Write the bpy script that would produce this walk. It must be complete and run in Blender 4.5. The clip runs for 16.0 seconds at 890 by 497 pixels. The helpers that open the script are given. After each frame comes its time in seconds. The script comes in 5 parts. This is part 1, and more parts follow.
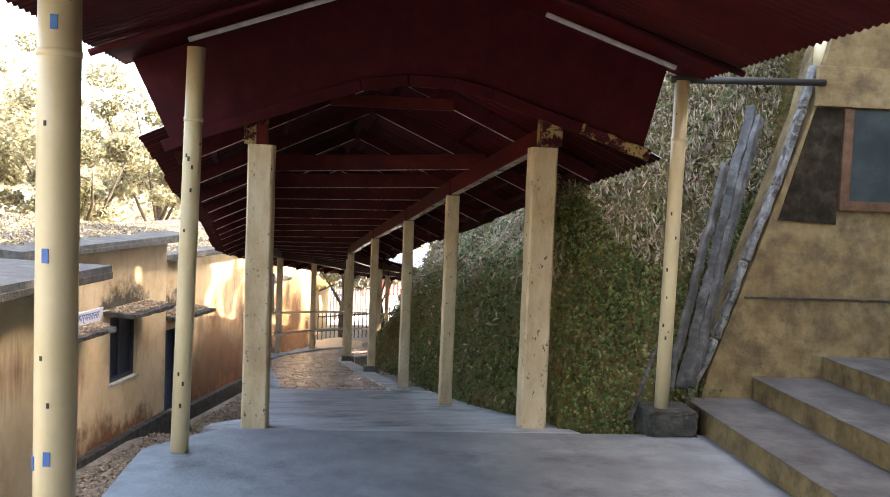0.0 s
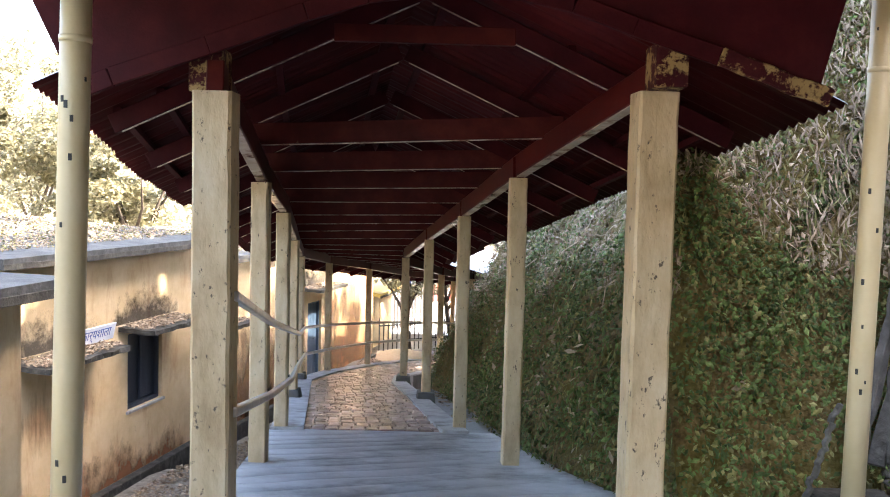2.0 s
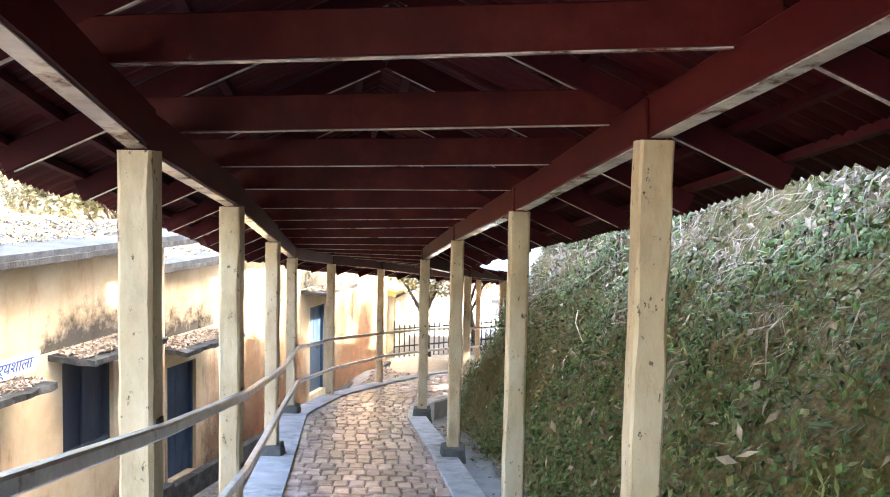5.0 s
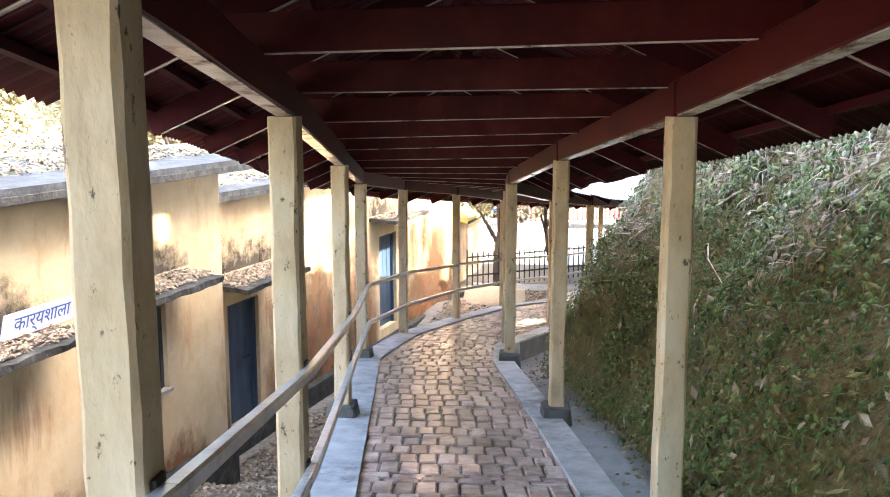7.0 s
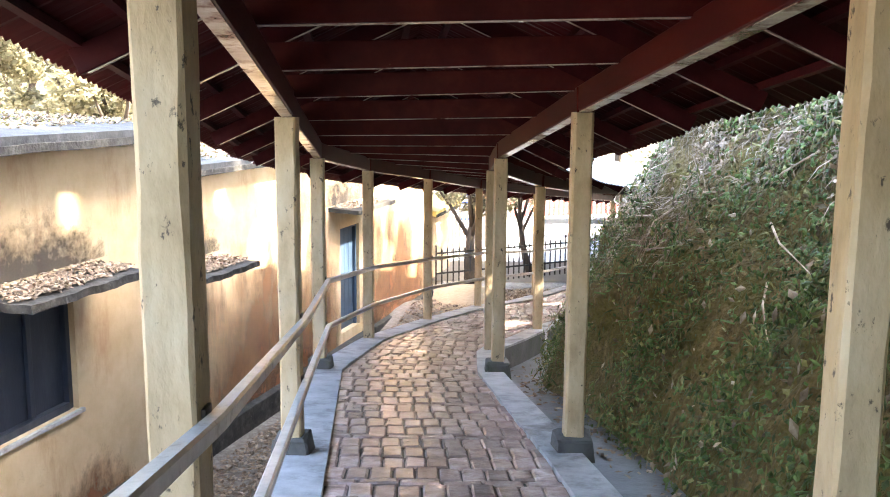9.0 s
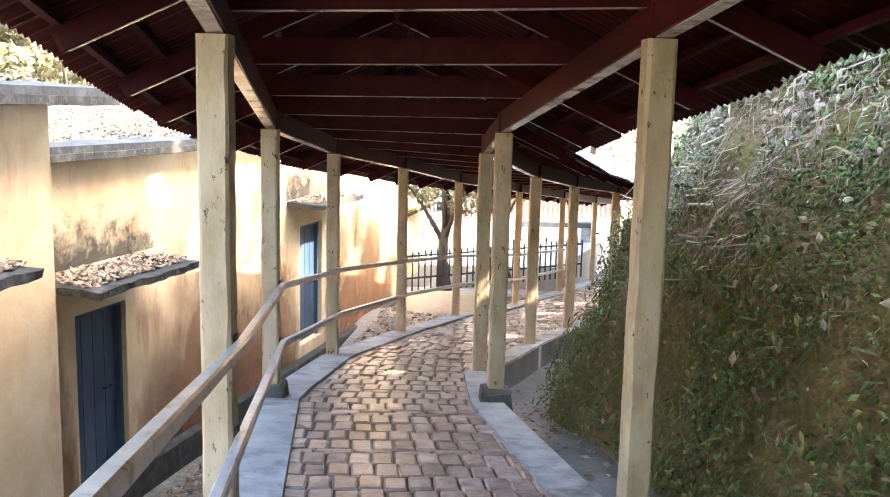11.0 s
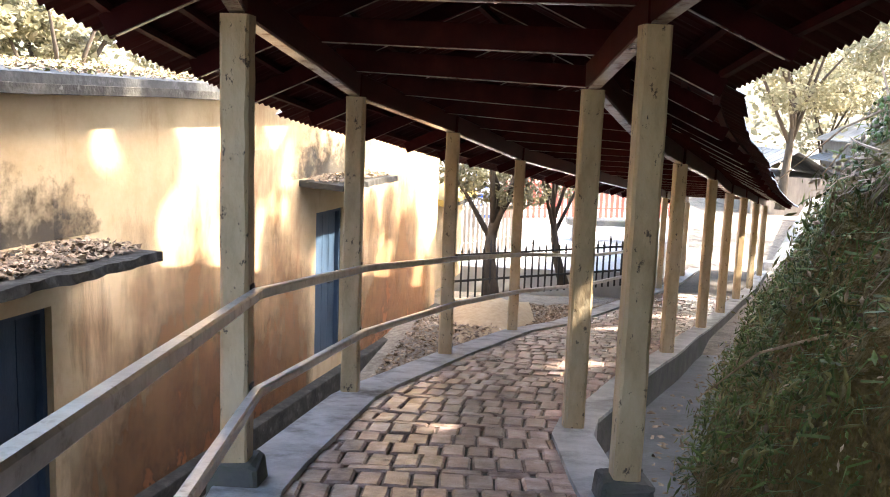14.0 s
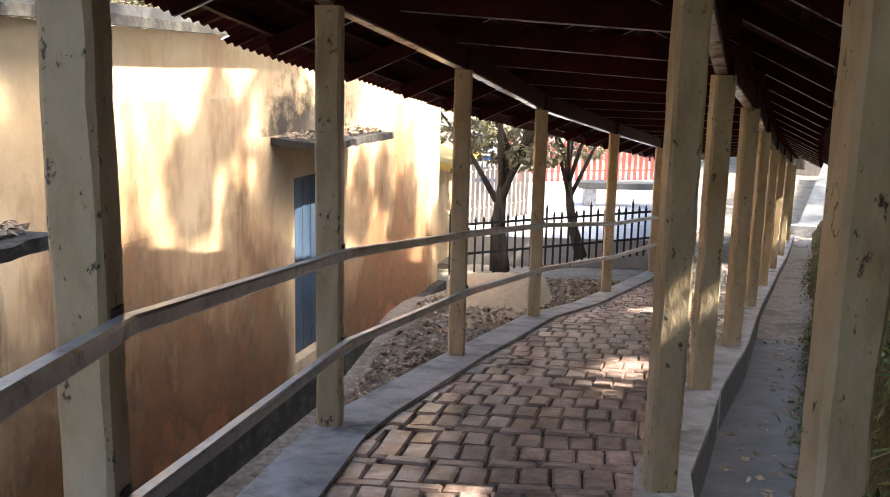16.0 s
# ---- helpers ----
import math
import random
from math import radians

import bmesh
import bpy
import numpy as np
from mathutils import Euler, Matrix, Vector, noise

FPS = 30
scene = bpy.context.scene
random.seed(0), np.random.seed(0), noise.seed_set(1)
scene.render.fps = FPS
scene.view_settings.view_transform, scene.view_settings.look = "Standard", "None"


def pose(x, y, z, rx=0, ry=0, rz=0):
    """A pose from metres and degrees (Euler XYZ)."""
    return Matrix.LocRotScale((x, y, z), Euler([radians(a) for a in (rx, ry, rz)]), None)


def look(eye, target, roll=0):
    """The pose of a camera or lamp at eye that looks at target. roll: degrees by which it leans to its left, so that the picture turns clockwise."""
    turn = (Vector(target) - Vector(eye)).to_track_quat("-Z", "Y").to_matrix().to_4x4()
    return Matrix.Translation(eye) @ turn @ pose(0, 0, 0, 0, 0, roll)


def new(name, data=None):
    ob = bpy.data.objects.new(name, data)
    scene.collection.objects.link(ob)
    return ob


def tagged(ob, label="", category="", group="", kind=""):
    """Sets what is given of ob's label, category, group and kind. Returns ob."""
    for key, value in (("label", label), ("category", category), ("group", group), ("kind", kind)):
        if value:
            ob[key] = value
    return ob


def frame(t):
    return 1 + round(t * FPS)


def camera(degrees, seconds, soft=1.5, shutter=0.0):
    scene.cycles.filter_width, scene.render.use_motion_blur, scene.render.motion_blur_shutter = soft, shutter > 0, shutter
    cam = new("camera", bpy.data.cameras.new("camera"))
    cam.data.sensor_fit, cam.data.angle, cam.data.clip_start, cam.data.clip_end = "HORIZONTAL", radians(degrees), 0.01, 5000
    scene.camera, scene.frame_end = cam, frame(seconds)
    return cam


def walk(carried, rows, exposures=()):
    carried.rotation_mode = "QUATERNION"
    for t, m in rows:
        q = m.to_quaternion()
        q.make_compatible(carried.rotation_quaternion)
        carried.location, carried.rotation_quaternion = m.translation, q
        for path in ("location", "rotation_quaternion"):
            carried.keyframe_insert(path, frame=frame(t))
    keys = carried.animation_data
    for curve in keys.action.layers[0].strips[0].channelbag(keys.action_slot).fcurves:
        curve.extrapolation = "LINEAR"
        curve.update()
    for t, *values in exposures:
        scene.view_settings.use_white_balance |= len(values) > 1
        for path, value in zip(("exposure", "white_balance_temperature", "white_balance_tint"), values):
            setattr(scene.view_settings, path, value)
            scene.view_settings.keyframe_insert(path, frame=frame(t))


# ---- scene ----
cam = camera(51.5, 16.0, soft=1.0)
PATH = [
    (0, (0.48, -1.015, 2.162), (0.67, 0.972, 2.036), 2.2),
    (0.5, (0.622, -0.453, 2.088), (0.789, 1.536, 1.961), 1.7),
    (1, (0.726, 0.177, 2.041), (0.841, 2.169, 1.912), 1.8),
    (1.5, (0.77, 0.835, 2.002), (0.864, 2.829, 1.879), 1.6),
    (2, (0.802, 1.537, 2.001), (0.833, 3.532, 1.876), 1.4),
    (2.5, (0.767, 2.229, 2.01), (0.778, 4.225, 1.883), 1.4),
    (3, (0.736, 2.899, 1.981), (0.78, 4.896, 1.881), 1.2),
    (5.5, (0.636, 5.411, 1.942), (0.582, 7.399, 1.735), 1.2),
    (6, (0.509, 5.809, 1.917), (0.388, 7.784, 1.633), 0.8),
    (6.5, (0.407, 6.179, 1.903), (0.281, 8.148, 1.577), 0.7),
    (7, (0.355, 6.578, 1.828), (0.215, 8.547, 1.506), 0.1),
    (7.5, (0.285, 7.034, 1.721), (0.159, 9.004, 1.398), 0.2),
    (8, (0.26, 7.475, 1.623), (0.14, 9.446, 1.302), 0.2),
    (8.5, (0.176, 7.961, 1.506), (0.086, 9.933, 1.184), 0.2),
    (11, (-0.17, 10.373, 1.011), (-0.144, 12.349, 0.704), 1.4),
    (11.5, (-0.207, 10.826, 0.917), (-0.178, 12.802, 0.611), 1.2),
    (12, (-0.277, 11.369, 0.773), (-0.274, 13.347, 0.476), 1.1),
    (12.5, (-0.279, 11.906, 0.675), (-0.291, 13.884, 0.384), 1.2),
    (13, (-0.31, 12.413, 0.577), (-0.342, 14.392, 0.29), 2.3),
    (13.5, (-0.342, 12.97, 0.5), (-0.355, 14.949, 0.207), 2.3),
    (14, (-0.425, 13.536, 0.42), (-0.468, 15.512, 0.117), 2.1),
    (14.5, (-0.439, 14.04, 0.344), (-0.484, 16.01, 0.002), 2.2),
    (15, (-0.473, 14.545, 0.296), (-0.532, 16.512, -0.062), 1.9),
    (15.5, (-0.535, 15.022, 0.245), (-0.56, 16.988, -0.124), 2.1),
    (16, (-0.565, 15.534, 0.161), (-0.6, 17.498, -0.215), 1.3),
]
EXPOSURES = [(0, 3.42, 7600, 12), (1.5, 3.5, 7300, 13), (3, 4.5, 6700, 12), (5.5, 4.65, 6900, 11), (6.5, 4.4, 7000, 11), (8.5, 4.45, 6900, 11), (11, 4.35, 6900, 11),
             (13.5, 3.78, 6900, 12), (15, 3.3, 6900, 12), (16, 3.0, 6800, 12)]
walk(cam, [(t, look(eye, target, roll)) for t, eye, target, roll in PATH], EXPOSURES)

# ---- world, sun ----
world = bpy.data.worlds.new("sky")
scene.world = world
world.use_nodes = True
wn = world.node_tree
sky = wn.nodes.new("ShaderNodeTexSky")
SUN_DIR = Vector((0.70, -0.10, 0.72)).normalized()
sky.sky_type, sky.sun_disc = "NISHITA", False
sky.sun_elevation = math.asin(SUN_DIR.z)
sky.sun_rotation = math.atan2(SUN_DIR.x, SUN_DIR.y)
sky.dust_density = 3.0
wn.links.new(sky.outputs[0], wn.nodes["Background"].inputs[0])
wn.nodes["Background"].inputs[1].default_value = 0.15
sun = bpy.data.lights.new("sun", "SUN")
sun.energy, sun.angle, sun.color = 2.6, radians(0.6), (1.0, 0.93, 0.82)
new("sun", sun).matrix_world = look(SUN_DIR * 60, (0, 0, 0))

# ---- the plan ----
# floor height along the walk, the two lines of posts
FLOOR = [(-6, .34), (5.8, .335), (8.4, -.07), (10.95, -.466), (14.2, -.93), (18, -1.45), (20.2, -1.75), (22.4, -2.02),
         (25, -2.38), (27, -2.71), (29.6, -3.02), (32.6, -3.35), (36, -3.73), (40, -3.95), (60, -4.0)]
LPOST = [(-.255, 6.07), (-.46, 8.4), (-.66, 10.7), (-1.07, 14.2), (-1.47, 17.7), (-1.25, 20.25), (-.58, 22.45), (.22, 25.05),
         (1.48, 28.2), (2.78, 31.4), (4.1, 34.7), (5.4, 38.0)]
RPOST = [(1.94, 6.33), (1.45, 8.5), (1.14, 10.95), (.78, 14.4), (.37, 17.7), (.32, 19.3), (1.05, 21.45), (1.80, 23.3),
         (3.12, 27.0), (4.12, 29.6), (5.27, 32.6), (6.53, 35.8), (7.7, 38.8)]
LOW = -3.05
# heights of the post tops
LTOP = [(6.07, 2.45), (8.4, 2.03), (10.7, 1.745), (14.2, 1.27), (17.7, .79), (20.25, .47), (22.45, .18), (25.05, -.2), (28.2, -.62), (31.4, -1.03), (34.7, -1.45), (38.5, -1.9)]
RTOP = [(6.33, 2.53), (8.5, 2.11), (10.95, 1.745), (14.4, 1.31), (18, .76), (19.35, .55), (21.45, .18), (23.3, -.08), (27, -.48), (29.6, -.88), (32.6, -1.2), (35.8, -1.6), (39, -1.95)]


def along(rows, y):
    return float(np.interp(y, [r[0] for r in rows], [r[1] for r in rows]))


def floor_z(y):
    return along(FLOOR, y)


def line_x(posts, y):
    ys = [p[1] for p in posts]
    if y > ys[-1]:
        return posts[-1][0] + (y - ys[-1]) * .39
    if y < ys[0]:
        return posts[0][0] - (y - ys[0]) * 0.05
    return float(np.interp(y, ys, [p[0] for p in posts]))


def left_x(y):
    return line_x(LPOST, y)


def right_x(y):
    # the two posts in the gutter stand outside the kerb line
    return line_x(RPOST, y)


# ---- materials ----
def material(name, rough=0.8, metal=0.0):
    m = bpy.data.materials.new(name)
    m.use_nodes = True
    b = m.node_tree.nodes["Principled BSDF"]
    b.inputs["Roughness"].default_value, b.inputs["Metallic"].default_value = rough, metal
    return m, m.node_tree, b


def surface(name, colours, scale=6.0, detail=6.0, rough=0.8, metal=0.0, bump=0.3, grain=60.0, stretch=(1, 1, 1), stain=None,
            stain_scale=1.2, stain_range=(.55, .75), stain_stretch=(1, 1, 1), vary=0.0, island=0.0, bump_dist=0.01, groove=False, gloss=.5):
    """A two-scale noise paint: a ramp of colours, stains with a shape of their own, fine relief."""
    m, t, b = material(name, rough, metal)
    b.inputs["Specular IOR Level"].default_value = gloss
    n, l = t.nodes, t.links
    mp = n.new("ShaderNodeMapping")
    mp.inputs["Scale"].default_value = stretch
    geo = n.new("ShaderNodeNewGeometry")
    l.new(geo.outputs["Position"], mp.inputs[0])
    no = n.new("ShaderNodeTexNoise")
    no.inputs["Scale"].default_value, no.inputs["Detail"].default_value = scale, detail
    no.inputs["Roughness"].default_value = .65
    l.new(mp.outputs[0], no.inputs["Vector"])
    ramp = n.new("ShaderNodeValToRGB")
    e = ramp.color_ramp.elements
    while len(e) < len(colours):
        e.new(0.5)
    for k, c in enumerate(colours):
        e[k].position = .3 + .4 * k / max(1, len(colours) - 1)
        e[k].color = (*c, 1)
    l.new(no.outputs[0], ramp.inputs[0])
    col = ramp.outputs[0]
    if stain:
        ms = n.new("ShaderNodeMapping")
        ms.inputs["Scale"].default_value = stain_stretch
        l.new(geo.outputs["Position"], ms.inputs[0])
        ns = n.new("ShaderNodeTexNoise")
        ns.inputs["Scale"].default_value, ns.inputs["Detail"].default_value = stain_scale, 8.0
        ns.inputs["Roughness"].default_value = .7
        l.new(ms.outputs[0], ns.inputs["Vector"])
        mr = n.new("ShaderNodeMapRange")
        mr.inputs["From Min"].default_value, mr.inputs["From Max"].default_value = stain_range
        l.new(ns.outputs[0], mr.inputs["Value"])
        mx = n.new("ShaderNodeMix")
        mx.data_type = "RGBA"
        l.new(mr.outputs[0], mx.inputs["Factor"])
        l.new(col, mx.inputs["A"])
        mx.inputs["B"].default_value = (*stain, 1)
        col = mx.outputs["Result"]
    if vary or island:
        hs = n.new("ShaderNodeHueSaturation")
        src = n.new("ShaderNodeObjectInfo").outputs["Random"] if vary else geo.outputs["Random Per Island"]
        k = vary or island
        mr = n.new("ShaderNodeMapRange")
        mr.inputs["To Min"].default_value, mr.inputs["To Max"].default_value = 1 - k, 1 + k
        l.new(src, mr.inputs["Value"])
        l.new(mr.outputs[0], hs.inputs["Value"])
        l.new(col, hs.inputs["Color"])
        col = hs.outputs[0]
    l.new(col, b.inputs["Base Color"])
    ng = n.new("ShaderNodeTexNoise")
    ng.inputs["Scale"].default_value, ng.inputs["Detail"].default_value = grain, 4.0
    l.new(mp.outputs[0], ng.inputs["Vector"])
    bp = n.new("ShaderNodeBump")
    bp.inputs["Strength"].default_value, bp.inputs["Distance"].default_value = bump, bump_dist
    l.new(ng.outputs[0], bp.inputs["Height"])
    if groove:
        mg = n.new("ShaderNodeMapping")
        mg.inputs["Rotation"].default_value = (0, 0, radians(-24))
        l.new(geo.outputs["Position"], mg.inputs[0])
        wv = n.new("ShaderNodeTexWave")
        wv.bands_direction = "Y"
        wv.inputs["Scale"].default_value, wv.inputs["Distortion"].default_value = 1.0, 3.5
        wv.inputs["Detail"].default_value = 2
        l.new(mg.outputs[0], wv.inputs["Vector"])
        pw = n.new("ShaderNodeMath")
        pw.operation = "POWER"
        pw.inputs[1].default_value = .25
        l.new(wv.outputs["Fac"], pw.inputs[0])
        b2 = n.new("ShaderNodeBump")
        b2.inputs["Strength"].default_value, b2.inputs["Distance"].default_value = 1.0, .035
        l.new(pw.outputs[0], b2.inputs["Height"])
        l.new(bp.outputs[0], b2.inputs["Normal"])
        bp = b2
    l.new(bp.outputs[0], b.inputs["Normal"])
    return m


CREAM = surface("cream_paint", [(.42, .30, .165), (.59, .445, .265), (.68, .55, .365)], 6, rough=.5, bump=.8, grain=22,
                stain=(.10, .07, .045), stain_scale=24, stain_range=(.605, .65), stretch=(1, 1, .45), stain_stretch=(1, 1, .6))
PIPE = surface("cream_gloss_paint", [(.60, .48, .27), (.68, .56, .35)], 4, rough=.35, bump=.1, stain=(.10, .06, .03), stain_scale=14,
               stain_range=(.72, .76))
MAROON = surface("maroon_paint", [(.034, .005, .007), (.050, .006, .009), (.070, .010, .012)], 5, rough=.6, gloss=.1, bump=.12, grain=80, stretch=(1, 1, 1),
                 stain=(.22, .15, .11), stain_scale=11, stain_range=(.74, .8))
RED = surface("red_beam_paint", [(.052, .006, .006), (.075, .008, .0075), (.105, .015, .011)], 4, rough=.45, gloss=.15, bump=.07, grain=40, stretch=(1, .2, 1),
              stain=(.30, .20, .13), stain_scale=9, stain_range=(.70, .8))
SHEET = surface("sheet_metal_maroon", [(.042, .004, .005), (.06, .006, .007), (.085, .010, .011)], 2, rough=.55, gloss=.12, metal=0.0, bump=.1,
                stain=(.30, .24, .20), stain_scale=8, stain_range=(.72, .8))
# bright colour for the light reflected along timber undersides, with some real wear
EDGE_SHINE = surface("worn_wood_shine", [(.34, .25, .20), (.58, .48, .41), (.76, .67, .59)], 7, rough=.22, bump=.2, stretch=(.3, .3, 1), stain=(.14, .03, .02), stain_scale=5,
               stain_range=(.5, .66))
ZINC = surface("zinc_sheet", [(.55, .56, .57), (.7, .71, .72)], 3, rough=.4, metal=.6, bump=.1, stain=(.3, .2, .14), stain_scale=3, stain_range=(.6, .8))
OLDZINC = surface("dull_zinc_sheet", [(.13, .137, .145), (.19, .2, .21), (.26, .27, .28)], 2, rough=.6, metal=.1, bump=.1, stain=(.16, .11, .08), stain_scale=2, stain_range=(.6, .8))
STEP = surface("worn_step_concrete", [(.07, .062, .055), (.115, .103, .092), (.17, .155, .14)], 3, rough=.75, bump=.4, grain=30, stain=(.05, .042, .035),
               stain_scale=2, stain_range=(.5, .7))
CHIPPED = surface("chipped_maroon_paint", [(.034, .005, .007), (.050, .006, .009), (.070, .010, .012)], 5, rough=.65, gloss=.15, bump=.4, stain=(.36, .25, .11), stain_scale=13,
                  stain_range=(.49, .56))
PALESTONE = surface("pale_worn_stone", [(.10, .09, .08), (.22, .205, .185), (.38, .36, .33)], 12, rough=.9, bump=1, grain=22, stain=(.06, .048, .035), stain_scale=9, stain_range=(.48, .6))
CONCRETE = surface("concrete", [(.185, .187, .19), (.255, .257, .26), (.33, .332, .335)], 2.5, rough=.62, bump=.35, grain=35, stain=(.11, .11, .11),
                   stain_scale=1.3, stain_range=(.52, .72))
KERB = surface("kerb_concrete", [(.30, .295, .285), (.44, .435, .425), (.56, .555, .545)], 4, rough=.75, bump=.4, grain=50, stain=(.13, .12, .10), stain_scale=2.2,
               stain_range=(.5, .68))
DARKCON = surface("dark_mottled_concrete", [(.075, .075, .07), (.12, .115, .105), (.19, .18, .16)], 5, rough=.8, bump=.6, grain=30, stain=(.04, .06, .025),
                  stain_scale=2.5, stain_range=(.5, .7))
GUTTER = surface("gutter_concrete", [(.08, .083, .084), (.13, .134, .134), (.20, .204, .204)], 3, rough=.42, bump=.4, grain=30, stain=(.05, .06, .035),
                 stain_scale=2, stain_range=(.5, .7))
BRICK = surface("worn_brick", [(.28, .19, .16), (.44, .315, .27), (.60, .475, .42)], 7, rough=.27, bump=.5, grain=40, vary=.3,
                stain=(.12, .09, .07), stain_scale=5, stain_range=(.55, .75))
BRICKS = surface("worn_bricks", [(.28, .19, .16), (.44, .315, .27), (.60, .475, .42)], 7, rough=.27, bump=.5, grain=40, island=.3,
                 stain=(.12, .09, .07), stain_scale=5, stain_range=(.55, .75))
RAMP = surface("grooved_concrete", [(.33, .335, .34), (.44, .445, .452), (.54, .545, .55)], 2.5, rough=.5, bump=.35, grain=35, stain=(.10, .10, .10),
               stain_scale=1.1, stain_range=(.5, .7), groove=True)
MORTAR = surface("dirt_joint", [(.045, .038, .032), (.10, .083, .066)], 12, rough=.95, bump=.6)
PLASTER = surface("ochre_plaster", [(.50, .365, .20), (.60, .455, .27), (.68, .545, .345)], 1.6, rough=.85, bump=.25, grain=25,
                  stain=(.34, .16, .07), stain_scale=1.1, stain_range=(.53, .8), stain_stretch=(1.6, 1.6, .5))
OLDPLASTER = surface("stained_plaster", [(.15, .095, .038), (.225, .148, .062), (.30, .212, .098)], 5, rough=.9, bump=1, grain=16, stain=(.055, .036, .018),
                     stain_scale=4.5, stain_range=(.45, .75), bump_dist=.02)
SOIL = surface("gravel_soil", [(.16, .13, .10), (.26, .22, .17), (.38, .34, .28)], 14, rough=.95, bump=.9, grain=45, stain=(.10, .08, .055),
               stain_scale=1.5, stain_range=(.5, .7), bump_dist=.02)
SLAB = surface("roof_slab_concrete", [(.022, .022, .021), (.05, .05, .048), (.13, .13, .125)], 6, rough=.85, bump=.7, grain=25, stain=(.035, .034, .028),
               stain_scale=3, stain_range=(.48, .68))
BLUE = surface("blue_door_paint", [(.030, .052, .088), (.042, .075, .12), (.06, .10, .155)], 5, rough=.5, bump=.2, stretch=(1, 1, .3), stain=(.03, .04, .05),
               stain_scale=3, stain_range=(.55, .75))
MOSSCON = surface("mossy_black_concrete", [(.018, .016, .012), (.040, .036, .028), (.095, .088, .072)], 7, rough=.9, bump=.8, grain=30, stain=(.16, .155, .135), stain_scale=9,
                 stain_range=(.6, .72))
SHUTTER = surface("dull_blue_shutter", [(.018, .024, .036), (.030, .038, .054), (.05, .062, .082)], 5, rough=.4, bump=.2, stretch=(1, 1, .3))
IRON = surface("rail_paint", [(.40, .39, .375), (.56, .55, .535), (.68, .67, .655)], 9, rough=.3, metal=.2, bump=.2, stain=(.15, .10, .07), stain_scale=7,
               stain_range=(.58, .7))
CHIPB = surface("blue_paint_spot", [(.03, .12, .38), (.05, .18, .48)], 9, rough=.4, bump=.1)
BLACK = surface("black_iron", [(.02, .02, .02), (.04, .035, .03)], 9, rough=.6, bump=.2)
EARTH = surface("bank_earth", [(.06, .040, .011), (.15, .10, .032), (.245, .165, .068)], 14, rough=.95, bump=1, grain=26, stain=(.112, .088, .016),
                stain_scale=3.2, stain_range=(.44, .58), bump_dist=.06)
BARK = surface("bark", [(.06, .045, .035), (.12, .095, .07)], 8, rough=.95, bump=1, grain=20, stretch=(1, 1, .3), bump_dist=.02)


# ---- mesh helpers ----
def finish(bm, name, mat, smooth=False):
    me = bpy.data.meshes.new(name)
    bm.normal_update()
    bm.to_mesh(me)
    bm.free()
    me.materials.append(mat)
    if smooth:
        for p in me.polygons:
            p.use_smooth = True
    return me


def part(name, bm, mat, parent=None, label="", smooth=False):
    ob = new(name, finish(bm, name, mat, smooth))
    if parent:
        ob.parent = parent
    if label:
        ob["label"] = label
    return ob


def thing(name, label, category, group="", kind="", at=(0, 0, 0)):
    ob = new(name)
    ob.empty_display_size = .1
    ob.location = at
    return tagged(ob, label, category, group, kind)


def box(bm, lo, hi, bevel=0.0):
    a, b = Vector(lo), Vector(hi)
    r = bmesh.ops.create_cube(bm, size=1, matrix=Matrix.LocRotScale((a + b) / 2, None, b - a))
    if bevel:
        bmesh.ops.bevel(bm, geom=list({e for v in r["verts"] for e in v.link_edges}), offset=bevel, segments=2, affect="EDGES", profile=.6)
    return bm


def beam(bm, a, b, w, h, bevel=0.0, rough=0.0, cuts=0):
    """A squared timber from a to b: w across, h upright; a and b run along its bottom middle."""
    a, b = Vector(a), Vector(b)
    d = b - a
    x = d.normalized()
    side = x.cross(Vector((0, 0, 1)))
    side = side.normalized() if side.length > 1e-4 else Vector((1, 0, 0))
    up = side.cross(x).normalized()
    n = cuts + 2
    rings = []
    for k in range(n):
        c = a + d * (k / (n - 1))
        c += Vector((random.uniform(-1, 1), random.uniform(-1, 1), random.uniform(-1, 1))) * rough
        rings.append([bm.verts.new(c + side * (sx * w / 2) + up * (sz * h)) for sx, sz in ((-1, 0), (1, 0), (1, 1), (-1, 1))])
    faces = [bm.faces.new(rings[0]), bm.faces.new(rings[-1][::-1])]
    for p, q in zip(rings, rings[1:]):
        for k in range(4):
            faces.append(bm.faces.new((p[k], q[k], q[(k + 1) % 4], p[(k + 1) % 4])))
    bmesh.ops.recalc_face_normals(bm, faces=faces)
    if bevel:
        es = [e for e in {e for f in faces for e in f.edges} if len({round(l.dot(m), 2) for l in [f.normal for f in e.link_faces] for m in [f.normal for f in e.link_faces]}) > 1]
        bmesh.ops.bevel(bm, geom=es, offset=bevel, segments=1, affect="EDGES")
    return bm


def prism(bm, pts, lo, hi, axis="z"):
    """A polygon pushed from lo to hi along an axis. pts: pairs in the other two axes, in order x, y, z."""
    def put(p, v):
        return {"z": (p[0], p[1], v), "y": (p[0], v, p[1]), "x": (v, p[0], p[1])}[axis]
    a = [bm.verts.new(put(p, lo)) for p in pts]
    b = [bm.verts.new(put(p, hi)) for p in pts]
    fs = [bm.faces.new(a), bm.faces.new(b[::-1])]
    for k in range(len(pts)):
        fs.append(bm.faces.new((a[k], b[k], b[(k + 1) % len(pts)], a[(k + 1) % len(pts)])))
    bmesh.ops.recalc_face_normals(bm, faces=fs)
    return bm


